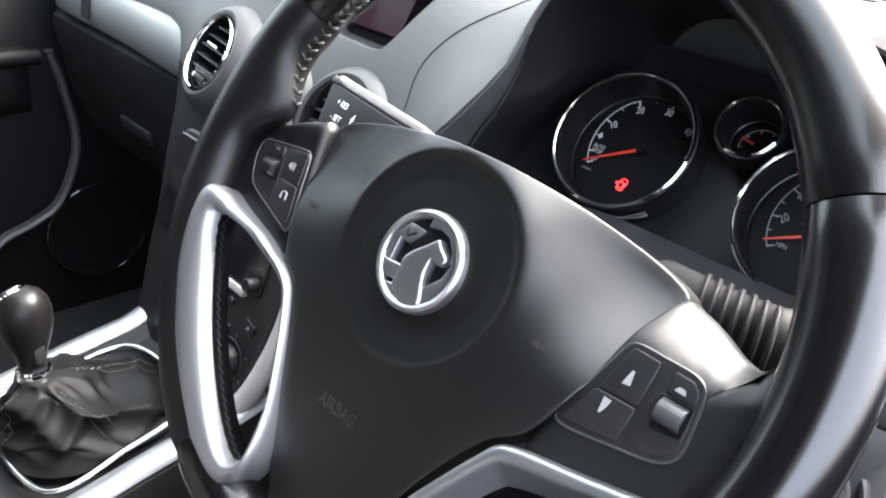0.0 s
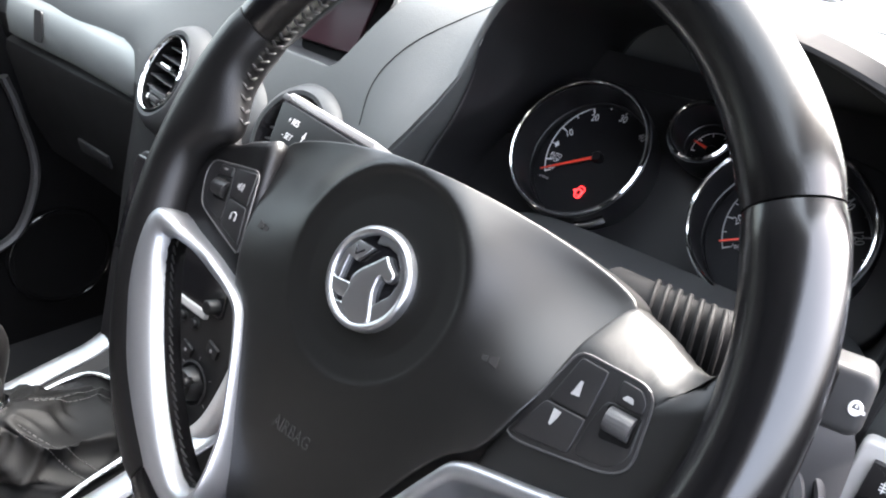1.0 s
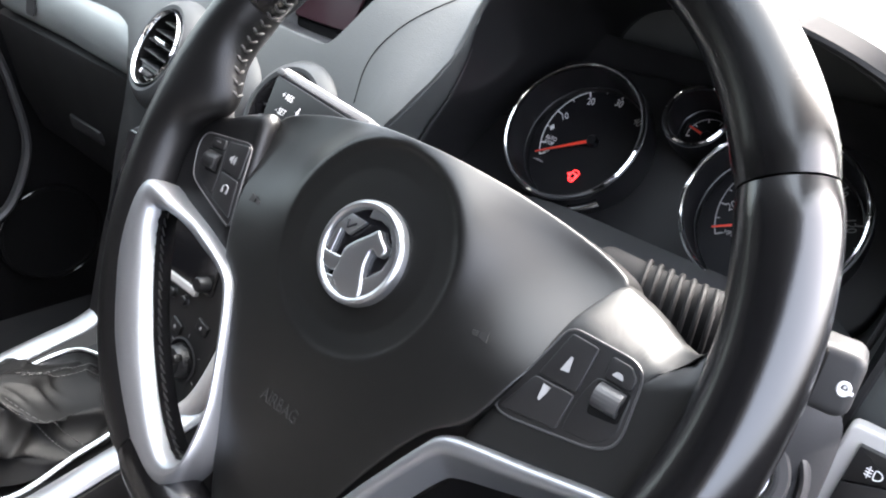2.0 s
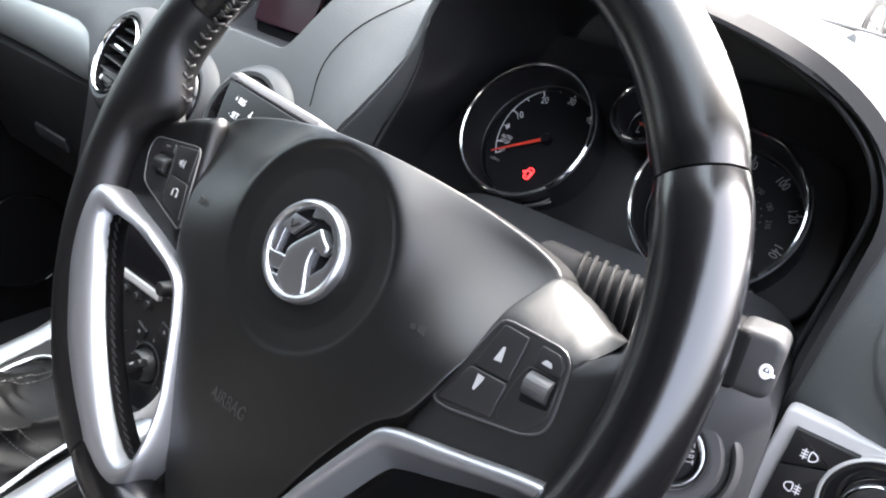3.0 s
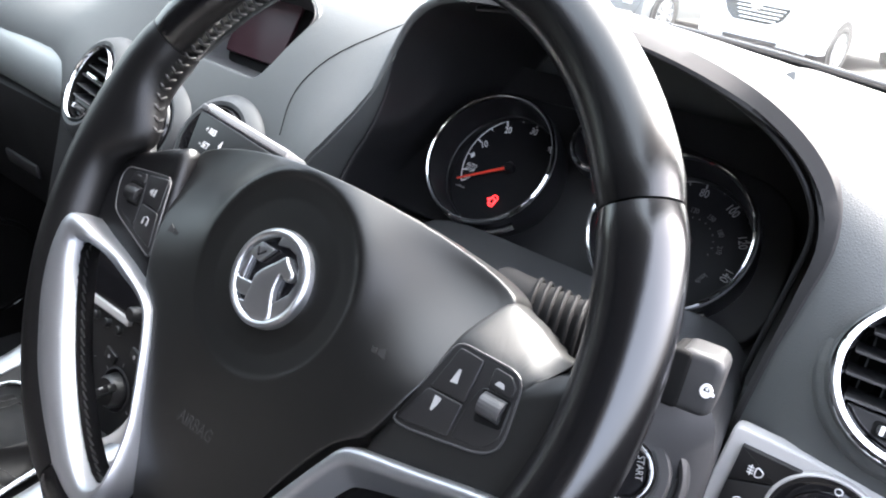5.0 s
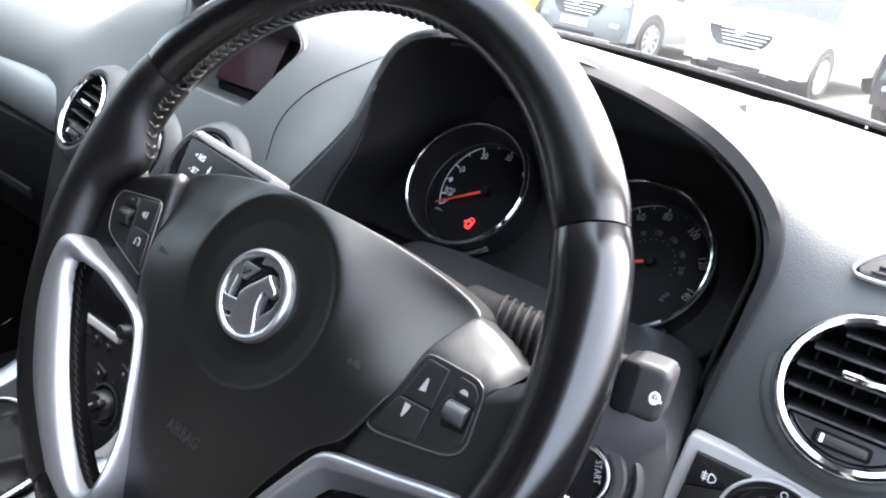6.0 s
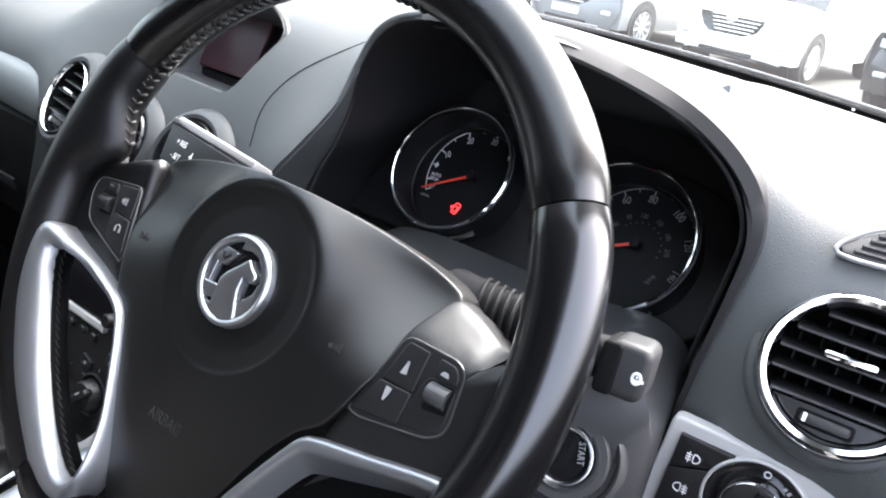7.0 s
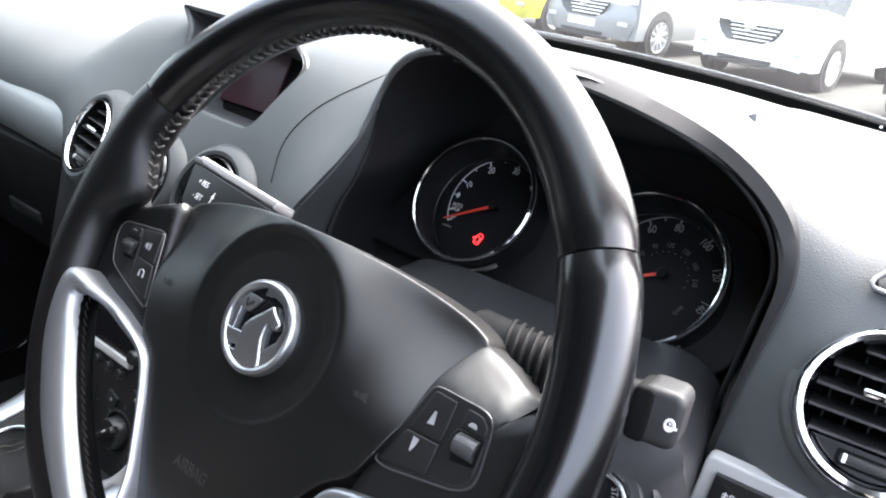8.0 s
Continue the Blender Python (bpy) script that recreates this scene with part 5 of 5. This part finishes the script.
part("armrest", loft([[(DOOR + w * math.cos(a), y, 0.80 + 0.05 * math.sin(a)) for a in np.linspace(-math.pi / 2, math.pi / 2, 10)] for y, w in ((-0.7, 0.07), (-0.2, 0.07), (0.0, 0.06), (0.10, 0.04), (0.16, 0.01))], True), DARKDASH, door, "padded armrest")
pk = spline([(0.045, 0.50), (0.09, 0.548), (0.14, 0.568), (0.185, 0.60), (0.218, 0.69), (0.205, 0.79), (0.19, 0.845)], 40)
part("pocket_edge", sweep([(DOOR + 0.012, y, z) for y, z in pk], 0.010, 8, flat=0.7), STALKGREY, door, "grey edge of the door pocket")
sp = frame_at((DOOR + 0.006, 0.243, 0.527), 0, 90)
spk = part("speaker", lathe([(0.088, -0.004), (0.087, 0.006), (0.080, 0.008), (0.078, 0.004), (0.05, 0.001), (0.0, 0.003)], 64), DEEPBLACK, door, "round door speaker grille", m=sp)
part("speaker_ring", lathe([(0.084, 0.006), (0.0852, 0.0078), (0.087, 0.006)], 72), GLOSSBLACK, spk, "thin bright ring")
part("door_handle", sweep(spline([(DOOR + 0.02, 0.03, 0.835), (DOOR + 0.03, 0.10, 0.842), (DOOR + 0.028, 0.17, 0.842)], 20), 0.012, 10), DARKDASH, door, "black handle")

# ---- the car's shell round the cabin ----
tagged(part("floor", box(1.5, 2.9, 0.04, 0, (-0.36, -0.75, 0.36)), CARPET), "black carpeted car floor", "floor", kind="structure")
bulkhead = tagged(part("wall_front", box(1.5, 0.04, 0.72, 0, (-0.36, 0.66, 0.70)), CARPET), "black footwell bulkhead", "bulkhead", kind="structure")
# unseen rear wall, added to keep light from behind off the wheel
rear = tagged(part("wall_rear", box(1.5, 0.06, 1.25, 0, (-0.36, -2.2, 0.98)), DARKDASH), "unseen dark wall added behind the cabin to shut out light", "wall", kind="structure")
roof = tagged(part("ceiling", box(1.62, 1.99, 0.04, 0.01, (-0.29, -1.275, 1.625)), HEADLINER), "grey cloth roof lining", "ceiling", kind="structure")
# unseen door: closed to block low light, left without glass to admit sky
drivers_door = thing("drivers_door", pose(0.49, 0.56, 0), "black driver's door, unseen, set closed without glass to shape the light", "car door")
part("door_card", box(0.06, 1.25, 0.66, 0.015, (0, -0.63, 0.70)), DARKDASH, drivers_door, "black door card")
part("armrest", box(0.07, 0.6, 0.06, 0.02, (-0.05, -0.7, 0.80)), DARKDASH, drivers_door, "padded armrest")
for x in (-1.06, 0.42):
    s = 1 if x > 0 else -1
    for path in ([(x, 0.62, 1.02), (x - s * 0.05, 0.27, 1.34), (x - s * 0.10, -0.14, 1.60)], [(x, -0.78, 0.45), (x, -0.80, 1.05), (x - s * 0.10, -0.74, 1.60)], [(x, -1.9, 1.0), (x - s * 0.06, -1.85, 1.3), (x - s * 0.12, -1.7, 1.6)]):
        tagged(part("pillar", sweep(spline(path, 14), 0.075, 12, flat=0.7), HEADLINER), "grey trimmed roof pillar", "pillar", kind="structure")
# unseen windowless side walls up to the roof, added to block side light
tagged(part("wall_side", box(0.06, 1.38, 1.2, 0.01, (0.46, -1.49, 1.0)), DARKDASH), "unseen dark wall added at the rear side to shut out light", "wall", kind="structure")
tagged(part("wall_side", box(0.06, 1.85, 1.2, 0.01, (-1.03, -1.27, 1.0)), DARKDASH), "unseen dark wall added at the rear side to shut out light", "wall", kind="structure")


def car_seat(x):
    s = thing("car_seat", pose(x, -0.62, 0.42), "black leather front seat", "car seat", "front seats")
    part("cushion", moved(box(0.5, 0.5, 0.16, 0.05, seg=4), pose(0, 0.0, 0.12, 6)), SEATCLOTH, s)
    part("backrest", moved(box(0.48, 0.14, 0.62, 0.05, seg=4), pose(0, -0.30, 0.47, 14)), SEATCLOTH, s)
    part("headrest", moved(box(0.26, 0.09, 0.18, 0.04, seg=4), pose(0, -0.42, 0.90, 12)), SEATCLOTH, s)


car_seat(0.0)
car_seat(-0.72)

# ---- windscreen ----
def ws_foot(x): return 0.89 - 0.62 * (x + 0.36) ** 2, 1.062


screen_rows, frit = [], []
for x in np.linspace(-1.06, 0.40, 30):
    y, z = ws_foot(x)
    screen_rows.append([(x, y, z), (x * 0.97 - 0.01, y - 0.32, z + 0.2), (x * 0.92 - 0.03, y - 0.72, z + 0.40), (x * 0.86 - 0.05, y - 1.10, z + 0.55)])
    frit.append([(x, y + 0.014, z - 0.024), (x, y - 0.010, z + 0.0042)])
ws = tagged(part("windscreen", loft(screen_rows, False, caps=False), PANE), "clear windscreen glass with a painted haze film", "windscreen", kind="structure")
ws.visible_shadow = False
tagged(part("trim", loft([[(r[0][0], r[0][1], r[0][2]), (r[1][0], r[1][1], r[1][2]), (r[1][0], r[1][1] + 0.003, r[1][2] + 0.003), (r[0][0], r[0][1] + 0.003, r[0][2] + 0.001)] for r in frit]), DEEPBLACK), "black band along the foot of the windscreen", "trim", kind="structure")
tagged(part("window_1", loft([[(-1.04, -0.36, 1.06), (-0.96, -0.36, 1.60)], [(-1.04, 0.15, 1.06), (-0.96, -0.1, 1.60)], [(-1.04, 0.62, 1.06), (-1.035, 0.60, 1.08)]], False, caps=False), TINTED), "green-tinted passenger side window", "window", kind="structure")
tagged(part("frit_dot", prism(ringcircle(0, 0, 0.0016, 16), 0, 0.001), PRINT, m=pose(0.1705, ws_foot(0.1705)[0] - 0.0105, 1.0645, 50)), "small white dot on the windscreen band", "mark", kind="structure")
wiper_arm = thing("windscreen_wiper", Matrix(), "black windscreen wiper lying along the glass foot", "wiper")
part("blade", sweep(spline([(x, ws_foot(x)[0] + 0.012, 1.0690) for x in (-0.75, -0.5, -0.3, -0.1, 0.06, 0.2, 0.34)], 40), 0.0025, 6), STALKGREY, wiper_arm)
part("arm", sweep(spline([(x, ws_foot(x)[0] + 0.025, 1.068) for x in (-0.75, -0.5, -0.25)], 20), 0.006, 8), BINNACLE, wiper_arm)
bonnet = thing("bonnet", Matrix(), "silver bonnet of the car beyond the windscreen", "bonnet")
part("panel", loft([[(x, ws_foot(x)[0] + 0.05 + d, 1.0 - 0.20 * (d / 0.95) ** 1.3 - 0.05 * ((x + 0.36) / 0.75) ** 2 - 0.02 * (d < 0.01)) for d in (0.0, 0.02, 0.2, 0.5, 0.8, 0.95)] for x in np.linspace(-1.1, 0.38, 20)], False, caps=False), BODYPAINT, bonnet)

# ---- car park ----
ground = tagged(part("ground", loft([[(-300, -300, -0.29), (300, -300, -0.29)], [(-300, 300, -0.29), (300, 300, -0.29)]], False, caps=False), ASPHALT), "grey asphalt car park", "ground", kind="structure")


def parked_car(name, m, paint, label, bonnet_h=0.98, length=4.4, width=1.82, roof_h=1.62):
    """A parked car that faces -y, its nose at the origin."""
    car = thing(name, m, label, "car", "parked cars")
    hw = width / 2
    prof = [(0.02, 0.30, 0.80), (0.0, 0.45, 0.90), (0.02, 0.62, 0.95), (0.06, 0.80, 0.96), (0.20, bonnet_h - 0.06, 0.97), (0.55, bonnet_h, 0.98), (1.05, bonnet_h + 0.07, 0.98), (1.2, bonnet_h + 0.10, 0.97)]
    rings = []
    for y, z, k in prof:
        row = []
        for a in np.linspace(-1, 1, 25):
            x = hw * k * a
            row.append((x, y + 0.22 * abs(a) ** 3.0 * (1 if y < 0.6 else 0.4), z - 0.05 * abs(a) ** 4))
        rings.append(row)
    part("bonnet_and_nose", loft(rings, False, caps=False), paint, car)
    side = []
    for y in np.linspace(0.24, length, 16):
        row = [(hw * 0.98, y, 0.28), (hw, y, 0.5), (hw * 0.99, y, bonnet_h - 0.08), (hw * 0.95, y, bonnet_h + 0.02), (-hw * 0.95, y, bonnet_h + 0.02), (-hw * 0.99, y, bonnet_h - 0.08), (-hw, y, 0.5), (-hw * 0.98, y, 0.28)]
        side.append(row)
    part("body_side", loft(side), paint, car, angle=30)
    cab = []
    for y, z, k in ((1.0, bonnet_h, 0.93), (1.75, roof_h - 0.06, 0.76), (2.3, roof_h, 0.74), (3.4, roof_h - 0.03, 0.73), (4.2, bonnet_h + 0.02, 0.88)):
        cab.append([(hw * k * a, y, z) if abs(a) < 1 else (hw * 0.95 * a, y, bonnet_h - 0.02) for a in (-1, -0.98, -0.5, 0, 0.5, 0.98, 1)])
    part("cabin_glass", loft(cab, False, caps=False), CARGLASS, car, "dark windows", angle=20)
    part("roof", loft([[(hw * k * a, y, z + 0.01) for a in np.linspace(-1, 1, 9)] for y, z, k in ((1.72, roof_h - 0.065, 0.765), (1.9, roof_h - 0.035, 0.755), (2.3, roof_h, 0.745), (3.4, roof_h - 0.03, 0.735), (3.7, roof_h - 0.12, 0.76))], False, caps=False), paint, car)
    part("grille", loft([[(x * s, 0.015 + 0.22 * (x / hw) ** 3 - 0.012, z) for x in np.linspace(-0.46, 0.46, 13)] for z, s in ((0.82, 1.0), (0.76, 1.0), (0.64, 0.85), (0.56, 0.62))], False, caps=False), CARGLASS, car, "dark grille")
    for i in range(5):
        s = 1 - 0.08 * i
        part("grille_bar", sweep([(x * s, -0.002 + 0.22 * (abs(x) / hw) ** 3, 0.80 - 0.05 * i) for x in np.linspace(-0.45, 0.45, 13)], 0.013, 6), CHROME, car)
    part("badge", moved(lathe([(0.0, 0.02), (0.05, 0.015), (0.06, 0.0)], 24), pose(0, -0.015, 0.76, 90) @ Matrix.Diagonal((1.5, 0.8, 1, 1))), CHROME, car, "plain oval badge")
    part("number_plate", prism(rounded(0.52, 0.112, 0.01), 0, 0.012), PRINT, car, "white number plate", m=pose(0, 0.0, 0.47, 90))
    part("lower_grille", box(0.8, 0.06, 0.05, 0.02, (0, 0.03, 0.325)), RUBBER, car)
    part("skid_plate", box(1.0, 0.08, 0.05, 0.02, (0, 0.03, 0.27)), RUBBER, car)
    for s in (-1, 1):
        part("headlamp", loft([[(s * x, y, z + dz) for x, y in ((0.50, 0.045), (0.62, 0.09), (0.74, 0.16), (0.84, 0.26))] for dz, z in ((0.0, 0.80), (0.05, 0.81), (0.10, 0.80))], False, caps=False), LAMPGLASS, car, "clear headlamp")
        part("fog_lamp", box(0.20, 0.05, 0.07, 0.02, (s * 0.66, 0.12, 0.50)), LAMPGLASS, car)
        part("mirror", moved(box(0.20, 0.10, 0.13, 0.04), pose(s * (hw + 0.10), 1.35, bonnet_h + 0.10)), paint, car)
        for y in (0.88, 3.5):
            part("wheel_arch", moved(lathe([(0.30, 0.0), (0.385, 0.0), (0.39, -0.1), (0.30, -0.1)], 40), pose(s * (hw + 0.005), y, 0.36, 0, 90 * s)), RUBBER, car)
            w = part("wheel", moved(lathe([(0.235, 0.09), (0.30, 0.10), (0.335, 0.08), (0.34, 0.0), (0.335, -0.1), (0.2, -0.1)], 40), pose(s * (hw - 0.085), y, 0.34, 0, 90 * s)), TYRE, car, "black tyre on an alloy rim")
            part("rim", moved(join(lathe([(0.24, 0.10), (0.225, 0.095), (0.21, 0.03), (0.0, 0.02)], 40), lathe([(0.0, 0.09), (0.055, 0.088), (0.06, 0.05)], 20), *[moved(box(0.20, 0.045, 0.03, 0.008, (0.13, 0, 0.075)), Matrix.Rotation(radians(36 * i), 4, "Z")) for i in range(10)]), pose(s * (hw - 0.085), y, 0.34, 0, 90 * s)), ALLOY, w, "spoked alloy rim")
    return car


parked_car("parked_car", pose(-3.02, 10.9, -0.29, 0, 0, -8.75), WHITEPAINT, "white parked SUV with a chrome-barred grille facing the car")
parked_car("parked_car", pose(-5.6, 10.9, -0.29, 0, 0, -8.75), GREYPAINT, "grey parked hatchback facing the car", 0.92, 4.2, 1.78, 1.5)
parked_car("parked_car", pose(-7.9, 11.6, -0.29, 0, 0, -8.75), YELLOWPAINT, "bright yellow-green parked hatchback", 0.92, 4.0, 1.74, 1.5)
parked_car("parked_car", pose(-0.28, 9.9, -0.29, 0, 0, -8.75), DARKPAINT, "dark parked car beside the white one", 0.95, 4.4, 1.8, 1.55)
